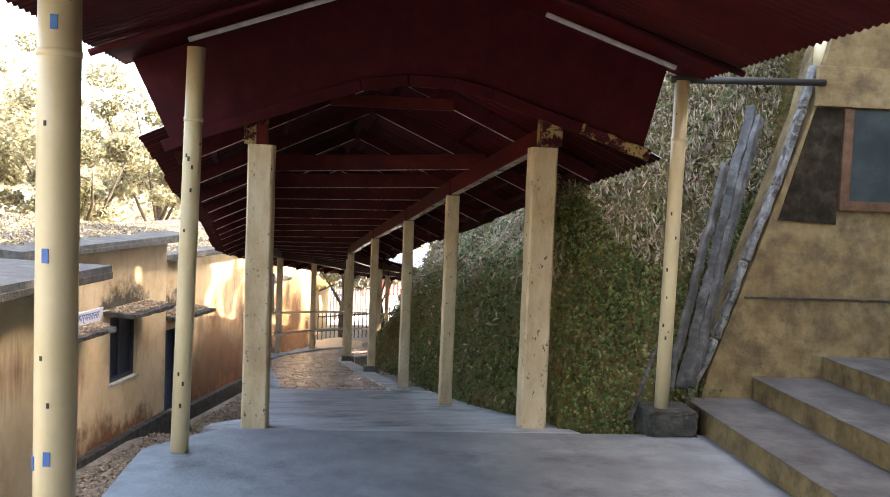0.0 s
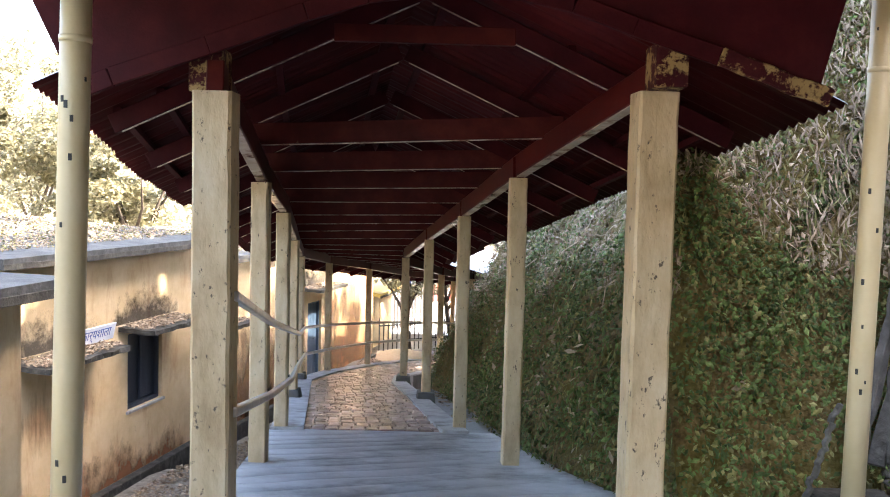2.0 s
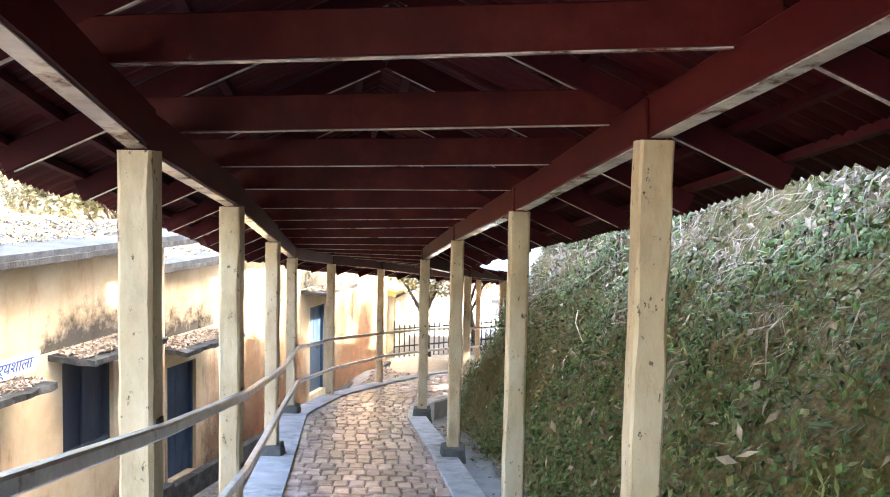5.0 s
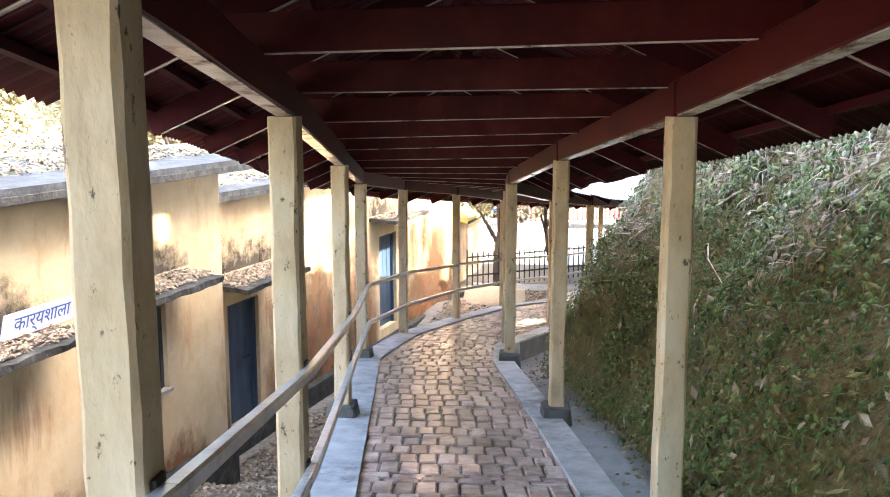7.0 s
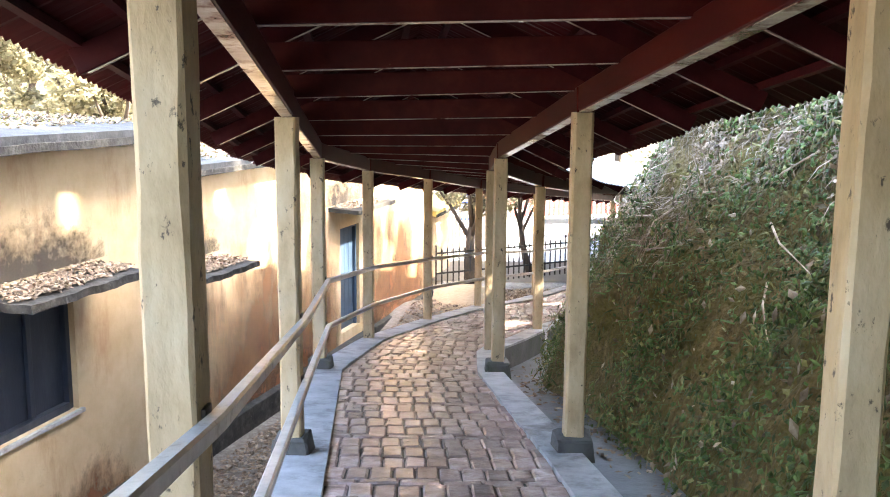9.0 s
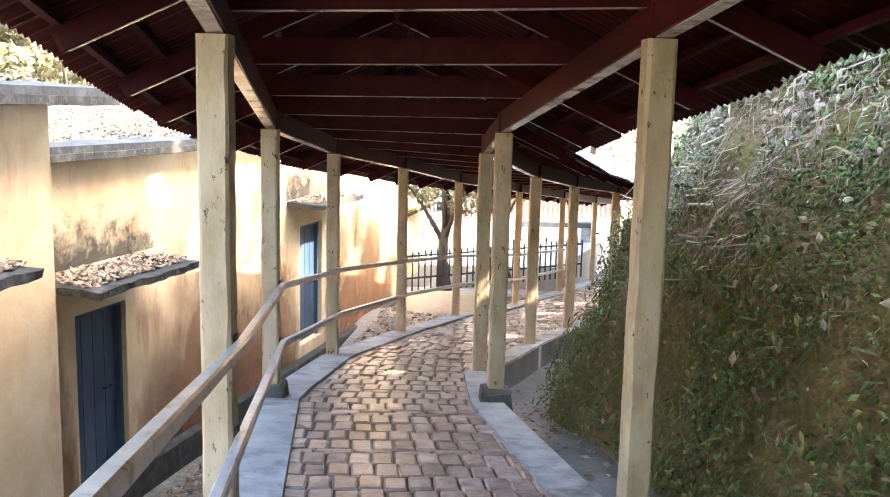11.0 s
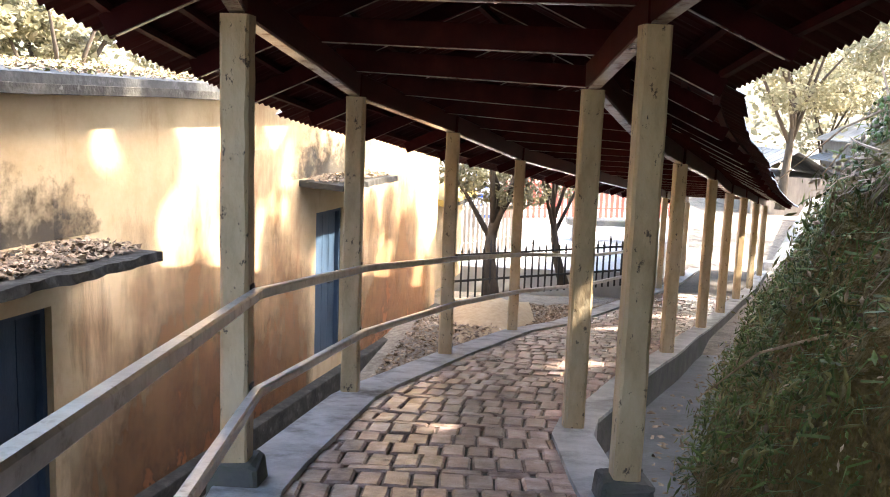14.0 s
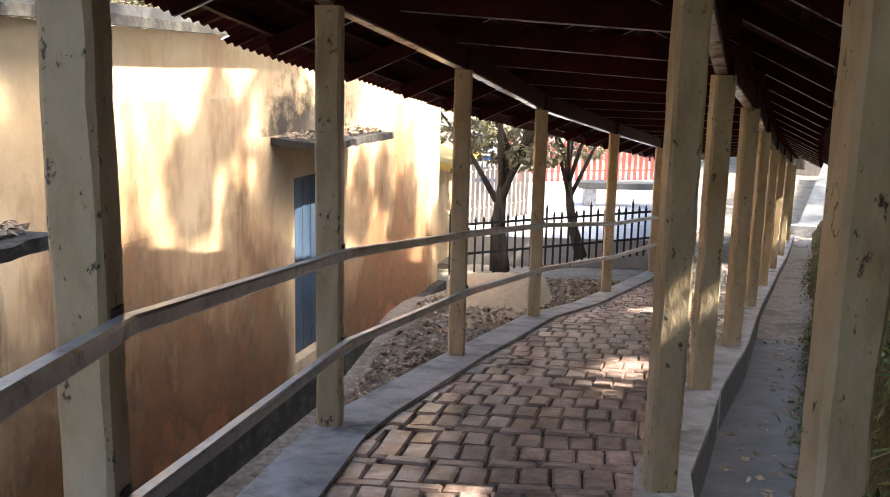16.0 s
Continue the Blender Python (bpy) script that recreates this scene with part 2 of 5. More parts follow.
def tube(bm, pts, r, seg=12, taper=None):
    rings = []
    pts = [Vector(p) for p in pts]
    for k, p in enumerate(pts):
        d = (pts[min(k + 1, len(pts) - 1)] - pts[max(k - 1, 0)]).normalized()
        s = d.cross(Vector((0, 0, 1)))
        s = s.normalized() if s.length > 1e-3 else Vector((1, 0, 0))
        u = s.cross(d)
        rr = taper[k] if taper else r
        rings.append([bm.verts.new(p + (s * math.cos(a) + u * math.sin(a)) * rr) for a in (2 * math.pi * j / seg for j in range(seg))])
    fs = [bm.faces.new(rings[0][::-1]), bm.faces.new(rings[-1])]
    for p, q in zip(rings, rings[1:]):
        for k in range(seg):
            fs.append(bm.faces.new((p[k], p[(k + 1) % seg], q[(k + 1) % seg], q[k])))
    return bm


def ribbon(bm, rows):
    """A closed strip: rows of equal rings of points, joined in order and capped."""
    rings = [[bm.verts.new(p) for p in r] for r in rows]
    n = len(rings[0])
    fs = [bm.faces.new(rings[0]), bm.faces.new(rings[-1][::-1])]
    for p, q in zip(rings, rings[1:]):
        for k in range(n):
            fs.append(bm.faces.new((p[k], q[k], q[(k + 1) % n], p[(k + 1) % n])))
    bmesh.ops.recalc_face_normals(bm, faces=fs)
    return bm


# ---- ground and large structure ----
def span(a, b, step):
    n = max(1, round((b - a) / step))
    return [a + (b - a) * k / n for k in range(n + 1)]


def kerb_in(y):
    """Inner edge of the right kerb, where the bricks end."""
    return right_x(y) - along([(17.4, .22), (20.4, .12)], y)


# lower ground: one sheet to the horizon, rising beside the start of the walk
def low_z(x, y):
    z = LOW
    if y < 13:
        k = min(1.0, max(0.0, (13 - y) / 9.0))
        near = min(1.0, max(0.0, (x + 5.5) / 4.2))
        z += (3.15 * k) * (.35 + .65 * near)
    if x > -2 and y > 20:
        k = min(1, max(0, (y - 20) / 5))
        z += .25 * k * min(1, max(0, (x + 2) / 1.5))
    # higher ground along the house with the window
    z = max(z, LOW + .43 * min(1, max(0, (18 - y) / 1.6)))
    # a shallow ditch between the long house and the walk
    z -= .30 * min(1, max(0, (y - 16.5) / 1.5)) * min(1, max(0, (27.2 - y) / 2.2)) * min(1, max(0, (left_x(y) + .4 - x) / .4))
    return min(z, floor_z(y) - .12)


bm = bmesh.new()
xs = [-400, -120, -50, -25, -14, -10] + span(-8, 14, .5) + [18, 25, 50, 120, 400]
ys = [-300, -90, -30, -15] + span(-8, 46, .6) + [50, 58, 70, 90, 150, 400]
grid = [[bm.verts.new((x, y, low_z(x, y) - .02 + .03 * noise.noise((x * .7, y * .7, 0)))) for x in xs] for y in ys]
for r0, r1 in zip(grid, grid[1:]):
    for k in range(len(xs) - 1):
        bm.faces.new((r0[k], r0[k + 1], r1[k + 1], r1[k]))
ground = tagged(part("ground", bm, SOIL, smooth=True), "gravelly brown soil strewn with dry leaves", "ground", kind="structure")

# the concrete landing, the grooved ramp, the bed of the brick path
def deck(name, ys, mat, a, b, drop, label):
    bm = bmesh.new()
    ribbon(bm, [[(a(y), y, floor_z(y) - drop), (b(y), y, floor_z(y) - drop), (b(y), y, floor_z(y) - 3.3), (a(y) - .02, y, floor_z(y) - 3.3)] for y in ys])
    return tagged(part(name, bm, mat), label, "floor", kind="structure")


deck("floor_landing", span(-6, 5.9, .6), CONCRETE, lambda y: along([(5.3, -.93), (5.9, -.5)], y), lambda y: 3.6, 0, "smooth worn grey concrete landing")
deck("floor_ramp", span(5.9, 10.7, .4), RAMP, lambda y: -.62 if y < 6.4 else left_x(y) - .11, lambda y: right_x(y) + .3, 0,
     "grey concrete ramp with diagonal grooves")
path = deck("floor_path", span(10.7, 40, .5), MORTAR, lambda y: left_x(y) - .08, kerb_in, .022, "brick-paved path on a dirt bed")

# right kerb and gutter
def strip(name, a, b, ys, top, depth, mat, label, cat):
    bm = bmesh.new()
    ribbon(bm, [[(a(y), y, top(y)), (b(y), y, top(y)), (b(y), y, top(y) - depth), (a(y), y, top(y) - depth)] for y in ys])
    return tagged(part(name, bm, mat), label, cat, kind="structure")


def gutter_out(y):
    return right_x(y) + along([(8, .36), (14, .48), (17, .42), (18.3, .52), (19.2, .78), (24, .75), (26, .75), (31, .65), (40, .6)], y)


def foot_drop(y):
    # the drain is deeper past the bend
    return along([(8, .06), (16.6, .07), (19.2, .31), (41, .32)], y)


strip("kerb", lambda y: kerb_in(y), lambda y: kerb_in(y) + .26, span(10.6, 40, .5), lambda y: floor_z(y) + .03, .9, KERB,
      "pale concrete kerb beside the brick path", "kerb")
# separate darker strip over the kerb's drain side, from the bend on
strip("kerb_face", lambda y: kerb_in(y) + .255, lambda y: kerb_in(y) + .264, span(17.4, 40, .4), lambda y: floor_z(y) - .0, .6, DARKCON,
      "dark strip along the kerb's side above the drain", "kerb")
strip("gutter", lambda y: kerb_in(y) + .26, lambda y: gutter_out(y) + .25, span(8.2, 41, .4), lambda y: floor_z(y) + .03 - foot_drop(y), .6, GUTTER,
      "grey concrete drain channel with dead leaves", "gutter")
strip("left_kerb", lambda y: left_x(y) - .10, lambda y: left_x(y) + .23, span(10.6, 40, .5), lambda y: floor_z(y) + .03, 1.5, KERB,
      "pale grey concrete edge strip of the path", "kerb")


# the bank
def bank_height(y):
    return along([(5, 6.2), (12, 5.6), (16, 4.7), (18, 4.3), (20, 3.9), (22, 3.5), (26, 2.9), (40, 2.3)], y)


def bank_lean(y):
    """How far the face runs back for each metre of height."""
    return along([(6, .85), (11, .84), (13.5, .74), (16.5, .60), (18.5, .58), (20, .62), (24, .66), (40, .6)], y)


def bank_point(y, v, rough=True):
    """v: 0 at the foot, 1 at the crest; past 1 the top runs back."""
    x0, z0, h = gutter_out(y), floor_z(y) - foot_drop(y), bank_height(y)
    if v <= 1:
        x, z = x0 + h * bank_lean(y) * (.7 * v + .3 * v * v), z0 + h * (1.1 * v - .1 * v * v)
    else:
        x, z = x0 + h * bank_lean(y) + (v - 1) * 6, z0 + h + (v - 1) * 6 * along([(12, .6), (17, .4), (20, .12), (24, .02)], y)
    if rough:
        n = noise.noise((x * .9, y * .9, z * .9)) * .16 + noise.noise((x * 3, y * 3, z * 3)) * .05
        n += .07 * noise.noise((x * 6, y * 6, z * 6)) + .05 * noise.noise((x * 13, y * 13, z * 13))
        x, z = x - n * min(1, v * 6), z + n * .5 * min(1, v * 6)
    # the face stops behind the end of the bank
    return Vector((x, max(y, 6.28 + .62 * (z - .2)) if x > 2.1 else y, z))


bm = bmesh.new()
ys, vs = span(6.3, 40, .1), [k / 44 for k in range(45)] + [1.15, 1.4, 2, 4, 8]
grid = [[bm.verts.new(bank_point(y, v)) for v in vs] for y in ys]
for r0, r1 in zip(grid, grid[1:]):
    for k in range(len(vs) - 1):
        bm.faces.new((r0[k], r0[k + 1], r1[k + 1], r1[k]))
bank = tagged(part("bank", bm, EARTH, smooth=True), "steep earth bank overgrown with creepers and straw", "bank", kind="structure")

# ---- the covered walk ----


def post(x, y, z, h, w=.17, plinth=None, lean=(0, 0), deg=6):
    ob = thing("walkway_post", "square cream-painted post with worn chipped paint" + (" on a dark concrete plinth" if plinth else ""), "post",
               "posts of the covered walk", at=(x, y, z))
    bm = bmesh.new()
    rings, n = [], 16
    for k in range(n):
        t = k / (n - 1)
        ww = w * (1 + random.uniform(-.012, .012)) / 2
        cx, cy = lean[0] * t + random.uniform(-.002, .002), lean[1] * t + random.uniform(-.002, .002)
        c = random.uniform(.008, .018)
        ring = [(-ww + c, -ww), (ww - c, -ww), (ww, -ww + c), (ww, ww - c), (ww - c, ww), (-ww + c, ww), (-ww, ww - c), (-ww, -ww + c)]
        rings.append([(cx + px, cy + py, t * h) for px, py in ring])
    ribbon(bm, rings)
    s = part("shaft", bm, CREAM, ob)
    s.rotation_euler.z = radians(deg)
    if plinth:
        bm = bmesh.new()
        r = w / 2 + plinth + .02
        box(bm, (-r, -r, -.25), (r, r, .085), .03)
        for v in bm.verts:
            if v.co.z > 0:
                v.co.x, v.co.y = v.co.x * .78, v.co.y * .78
            v.co += Vector((random.uniform(-1, 1), random.uniform(-1, 1), random.uniform(-1, 1))) * .01
        part("plinth", bm, DARKCON, ob).rotation_euler.z = radians(deg)
    return ob


for k, (x, y) in enumerate(LPOST):
    up = .06 if 2 < k < 5 else 0
    post(x, y, floor_z(y) + up, along(LTOP, y) - floor_z(y) - up, (.19 if k == 0 else .130), .06 if up else None, deg=-2)
for k, (x, y) in enumerate(RPOST):
    up = .05 if 2 < k < 5 else 0
    post(x, y, floor_z(y) + up, along(RTOP, y) - floor_z(y) - up, (.205 if k == 0 else .130), .07 if up else None, deg=3)

roof = thing("walkway_roof", "maroon timber and corrugated sheet roof over the walk", "roof", kind="structure", at=(.5, 8, 2.6))


def rel(ob, parent):
    ob.parent = parent
    ob.matrix_parent_inverse = Matrix.Translation(-Vector(parent.location))
    return ob


def rpart(name, bm, mat, label="", smooth=False):
    return rel(part(name, bm, mat, None, label, smooth), roof)


for posts, tops in ((LPOST, LTOP), (RPOST, RTOP)):
    for (x0, y0), (x1, y1) in zip(posts, posts[1:]):
        bm = bmesh.new()
        beam(bm, (x0, y0 - .04, along(tops, y0)), (x1, y1 + .04, along(tops, y1)), .085, .16, .006, .003, 3)
        ob = rpart("plate_beam", bm, RED)
        # pale strip painted for the light caught by the plate's underside
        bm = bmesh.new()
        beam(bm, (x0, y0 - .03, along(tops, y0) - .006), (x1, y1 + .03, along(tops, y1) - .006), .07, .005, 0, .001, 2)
        rpart("shine_edge", bm, EDGE_SHINE)

RISE, OVER = .46, .82


def tie_z(y):
    return (along(LTOP, y) + along(RTOP, y)) / 2 + .15


def ridge(y):
    a, b = left_x(y), right_x(y)
    return Vector(((a + b) / 2, y, tie_z(y) + .09 + RISE * (b - a) / 2))


stations = [6.9, 7.87, 8.91, 9.97, 11.03, 12.3, 13.4, 14.45, 15.7, 16.9, 17.95, 19.03] + span(20.02, 38.7, 1.04)
for k, y in enumerate(stations):
    a, b = left_x(y), right_x(y)
    zt = tie_z(y)
    bm = bmesh.new()
    if k:
        beam(bm, (a - .1, y, zt + (along(LTOP, y) - along(RTOP, y)) / 2), (b + .1, y, zt - (along(LTOP, y) - along(RTOP, y)) / 2), .05, .145, .004, .002, 2)
    else:
        beam(bm, (a + .55, y, zt + .33), (b - .55, y, zt + .33), .055, .10, .004)
    rpart("tie_beam", bm, RED)
    if k:
        # pale strip in place of the reflection under the tie
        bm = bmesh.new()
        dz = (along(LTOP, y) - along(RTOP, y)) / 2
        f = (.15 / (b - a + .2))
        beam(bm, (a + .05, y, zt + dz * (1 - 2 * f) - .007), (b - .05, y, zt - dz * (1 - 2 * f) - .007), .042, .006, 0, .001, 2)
        rpart("shine_edge", bm, EDGE_SHINE)
    for side in (-1, 1):
        top = ridge(y)
        w = (b - a) / 2 + OVER
        foot = Vector((top.x + side * w, y, top.z - RISE * w))
        bm = bmesh.new()
        foot = foot.lerp(top, .13 / w)
        beam(bm, foot, top, .05, .11, .004, .002, 1)
        rpart("rafter", bm, MAROON)
        # thin pale strip painted as the rafter's lit underside
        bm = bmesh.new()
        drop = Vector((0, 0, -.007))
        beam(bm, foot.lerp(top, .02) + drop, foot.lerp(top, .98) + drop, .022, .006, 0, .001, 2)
        rpart("shine_edge", bm, EDGE_SHINE)
# purlins
for side in (-1, 1):
    for f in (.08, .45, .8, .93):
        for y0, y1 in zip(stations, stations[1:]):
            bm = bmesh.new()
            pts = []
            for y in (y0, y1):
                t = ridge(y)
                w = ((right_x(y) - left_x(y)) / 2 + OVER) * f
                pts.append((t.x + side * w, y, t.z + .115 - RISE * w))
            beam(bm, *pts, .045, .04)
            rpart("purlin", bm, MAROON)
# corrugated sheets, one by one
for side in (-1, 1):
    ys = span(6.15, 39.0, .82)
    for n, (y0, y1) in enumerate(zip(ys, ys[1:])):
        bm = bmesh.new()
        lift, longer, out = (n % 2) * .006, random.uniform(-.02, .05), 36
        rows = []
        for k in range(out + 1):
            y = y0 - .03 + (y1 - y0 + .06) * k / out
            t = ridge(y)
            w = (right_x(y) - left_x(y)) / 2 + OVER + .06 + longer
            wave = .014 * math.sin(y * 2 * math.pi / .085)
            rows.append([bm.verts.new((t.x + side * w * f, y, t.z + .165 + lift + wave - RISE * w * f + up)) for up in (0, .004) for f in (0, .5, 1)])
        for p, q in zip(rows, rows[1:]):
            for j in (0, 1, 3, 4):
                bm.faces.new((p[j], q[j], q[j + 1], p[j + 1])).material_index = j // 3
            bm.faces.new((p[2], q[2], q[5], p[5])).material_index = 1
        rpart("roof_sheet", bm, SHEET, smooth=True).data.materials.append(ZINC)
bm = bmesh.new()
rows = []
for y in span(6.15, 39.0, .5):
    t = ridge(y)
    rows.append([(t.x - .16, y, t.z + .13), (t.x, y, t.z + .205), (t.x + .16, y, t.z + .13), (t.x, y, t.z + .195)])
ribbon(bm, rows)
rpart("ridge_cap", bm, ZINC)

# handrail on the left posts: two rails from post to post
rail = thing("handrail", "worn grey-painted metal handrail with two rails", "handrail", at=(-.5, 8, .5))
for heights in ([1.14, 1.03, .97, .885, .92, .95, .96, .98, .98, .98], [.56, .49, .48, .475, .445, .46, .51, .51, .51, .51]):
    pts = [Vector((x + .095, y, floor_z(y) + h)) for (x, y), h in zip(LPOST, heights)]
    for a, b in zip(pts, pts[1:]):
        bm = bmesh.new()
        beam(bm, a - (b - a).normalized() * .01, b, .05, .05, .008)
        rel(part("rail", bm, IRON), rail)
    for p in pts:
        bm = bmesh.new()
        box(bm, p + Vector((-.03, -.03, .005)), p + Vector((-.018, .03, .07)), .003)
        rel(part("bracket", bm, BLACK), rail)

# ---- buildings below the walk ----
def facade_frame(p, q):
    """Matrix whose x runs along a wall from p to q, y to the outside (towards the walk), z up."""
    d = (Vector((*q, 0)) - Vector((*p, 0))).normalized()
    out = Vector((d.y, -d.x, 0))
    m = Matrix((( d.x, out.x, 0, p[0]), (d.y, out.y, 0, p[1]), (0, 0, 1, 0), (0, 0, 0, 1)))
    return m


def house(name, p, q, z0, z1, deep, holes, mat, label, roof_over=.4, roof_mat=None, slope=.07):
    """A plastered block: front wall from p to q with holes (x0, x1, z0, z1), sides, back, roof slab."""
    length = (Vector(q) - Vector(p)).length
    ob = new(name)
    ob.matrix_world = facade_frame(p, q)
    tagged(ob, label, "house", "houses below the walk")
    bm = bmesh.new()
    cuts_x = sorted({0, length, *[v for h in holes for v in h[:2]]})
    cuts_z = sorted({z0, z1, *[v for h in holes for v in h[2:]]})
    T = .25
    for xa, xb in zip(cuts_x, cuts_x[1:]):
        for za, zb in zip(cuts_z, cuts_z[1:]):
            cx, cz = (xa + xb) / 2, (za + zb) / 2
            if any(h[0] < cx < h[1] and h[2] < cz < h[3] for h in holes):
                continue
            box(bm, (xa, -T, za), (xb, 0, zb))
    bmesh.ops.remove_doubles(bm, verts=bm.verts, dist=1e-4)
    inner = [f for f in bm.faces if len([1 for g in bm.faces if g is not f and (g.calc_center_median() - f.calc_center_median()).length < 1e-4])]
    bmesh.ops.delete(bm, geom=inner, context="FACES_ONLY")
    part("wall", bm, mat, ob)
    for a, b in (((0, -deep, z0), (.25, -T - .002, z1)), ((length - .25, -deep, z0), (length, -T - .002, z1)), ((.25, -deep, z0), (length - .25, -deep + .25, z1))):
        bm = bmesh.new()
        box(bm, a, b)
        part("wall", bm, mat, ob)
    bm = bmesh.new()
    o = roof_over
    vs = []
    for x in (-o * .4, length + o):
        vs.append([bm.verts.new(v) for v in ((x, o, z1 + .004), (x, o, z1 + .13), (x, -deep, z1 + .13 + slope * deep), (x, -deep, z1 + .004 + slope * deep))])
    fs = [bm.faces.new(vs[0]), bm.faces.new(vs[1][::-1])] + [bm.faces.new((vs[0][k], vs[1][k], vs[1][(k + 1) % 4], vs[0][(k + 1) % 4])) for k in range(4)]
    bmesh.ops.recalc_face_normals(bm, faces=fs)
    part("roof", bm, roof_mat or SLAB, ob)
    bm = bmesh.new()
    beam(bm, (-o * .4, o + .006, z1 - .012), (length + o, o + .006, z1 - .012), .02, .075, .004, .006, 24)
    part("drip_edge", bm, MOSSCON, ob, "blackened lower edge of the roof slab")
    return ob, length


def canopy(ob, x0, x1, z, out=.6):
    bm = bmesh.new()
    n, m = int((x1 - x0) / .06), 8
    top = [[bm.verts.new((x0 + (x1 - x0) * i / n, .003 + (out - .003) * j / m, z + .07)) for j in range(m + 1)] for i in range(n + 1)]
    low = [[bm.verts.new((v.co.x, v.co.y, z)) for v in r] for r in top]
    for i in range(n):
        for j in range(m):
            bm.faces.new((top[i][j], top[i + 1][j], top[i + 1][j + 1], top[i][j + 1]))
            bm.faces.new((low[i][j], low[i][j + 1], low[i + 1][j + 1], low[i + 1][j]))
        bm.faces.new((top[i][m], top[i + 1][m], low[i + 1][m], low[i][m]))
    for j in range(m):
        for i in (0, n):
            bm.faces.new((top[i][j], top[i][j + 1], low[i][j + 1], low[i][j]))
    for v in bm.verts:
        if v.co.y > .01:
            v.co.y += (.025 * noise.noise((v.co.x * 7, 3, v.co.z * 9)) + .012 * noise.noise((v.co.x * 22, 8, v.co.z * 9))) * v.co.y / out
        v.co.z += .018 * noise.noise((v.co.x * 6, v.co.y * 6, v.co.z * 4)) - .05 * v.co.y
    bmesh.ops.recalc_face_normals(bm, faces=bm.faces)
    return part("canopy", bm, MOSSCON, ob, "mossy concrete canopy slab with dry leaves")


def door(ob, x0, x1, z0, z1):
    f = .05
    for a, b in (((x0, -.2, z0), (x0 + f, -.06, z1)), ((x1 - f, -.2, z0), (x1, -.06, z1)), ((x0 + f, -.2, z1 - f), (x1 - f, -.06, z1))):
        bm = bmesh.new()
        box(bm, a, b, .004)
        part("door_frame", bm, BLUE, ob)
    bm = bmesh.new()
    box(bm, (x0 + f, -.17, z0), (x1 - f, -.13, z1 - f))
    d = part("door", bm, BLUE, ob, "closed dark blue door")
    n = 4
    for k in range(n):
        bm = bmesh.new()
        w = (x1 - x0 - 2 * f) / n
        box(bm, (x0 + f + k * w + .004, -.128, z0 + .01), (x0 + f + (k + 1) * w - .004, -.118, z1 - f - .01), .002)
        part("plank", bm, BLUE, d)
    bm = bmesh.new()
    tube(bm, [(x1 - .16, -.118, z0 + .95), (x1 - .16, -.085, z0 + .95), (x1 - .28, -.085, z0 + .95), (x1 - .28, -.118, z0 + .95)], .009, 8)
    part("bolt", bm, BLACK, d)


def plinth(ob, length, x0=0.0, top=LOW + .02, wide=.16):
    bm = bmesh.new()
    box(bm, (x0, .003, LOW - .7), (length, wide, top), .02)
    part("plinth", bm, MOSSCON, ob)


# B and C: the long wall with two doors
BP, BQ = (-4.10, 17.9), (-.93, 29.6)
hb, lb = house("long_house", BP, BQ, LOW - .7, .42, 4.5, [(1.50, 2.36, LOW + .03, -1.15), (7.05, 7.95, LOW + .2, -.92)], PLASTER,
               "ochre plastered single-storey house with blue doors", .24)
door(hb, 1.50, 2.36, LOW + .03, -1.15)
door(hb, 7.05, 7.95, LOW + .2, -.92)
canopy(hb, .85, 2.68, -.76, .75)
canopy(hb, 6.55, 8.5, -.56, .55)
plinth(hb, lb)
# A: with the window
AP, AQ = (-4.5, 12.5), (-3.33, 18.0)
ha, la = house("window_house", AP, AQ, LOW - .1, .95, 4.5, [(3.25, 4.32, -1.52, -.33)], PLASTER, "ochre plastered house with a dark blue shuttered window")
canopy(ha, 2.98, 4.62, -.25, .6)
bm = bmesh.new()
box(bm, (3.25, -.2, -1.52), (4.32, -.12, -.33))
w = part("window", bm, SHUTTER, ha, "dull dark blue closed window shutter")
for a, b in (((3.25, -.118, -1.52), (3.31, -.06, -.33)), ((4.26, -.118, -1.52), (4.32, -.06, -.33)), ((3.31, -.118, -1.52), (4.26, -.05, -1.45)),
             ((3.755, -.118, -1.45), (3.815, -.08, -.33)), ((3.31, -.118, -.39), (4.26, -.06, -.33))):
    bm = bmesh.new()
    box(bm, a, b, .004)
    part("window_frame", bm, SHUTTER, w)
bm = bmesh.new()
box(bm, (3.2, -.04, -1.565), (4.37, .035, -1.523), .008)
part("window_sill", bm, KERB, ha, "pale blue-grey window sill")
plinth(ha, la, 0, -2.52)
canopy(ha, .45, 2.35, -.36, .58)
# the near house
hd, ld = house("near_house", (-3.4, 3.4), (-2.5, 9.0), LOW - .1, 1.08, 4, [], PLASTER, "ochre plastered house under a concrete slab roof", .3, SLAB, .02)


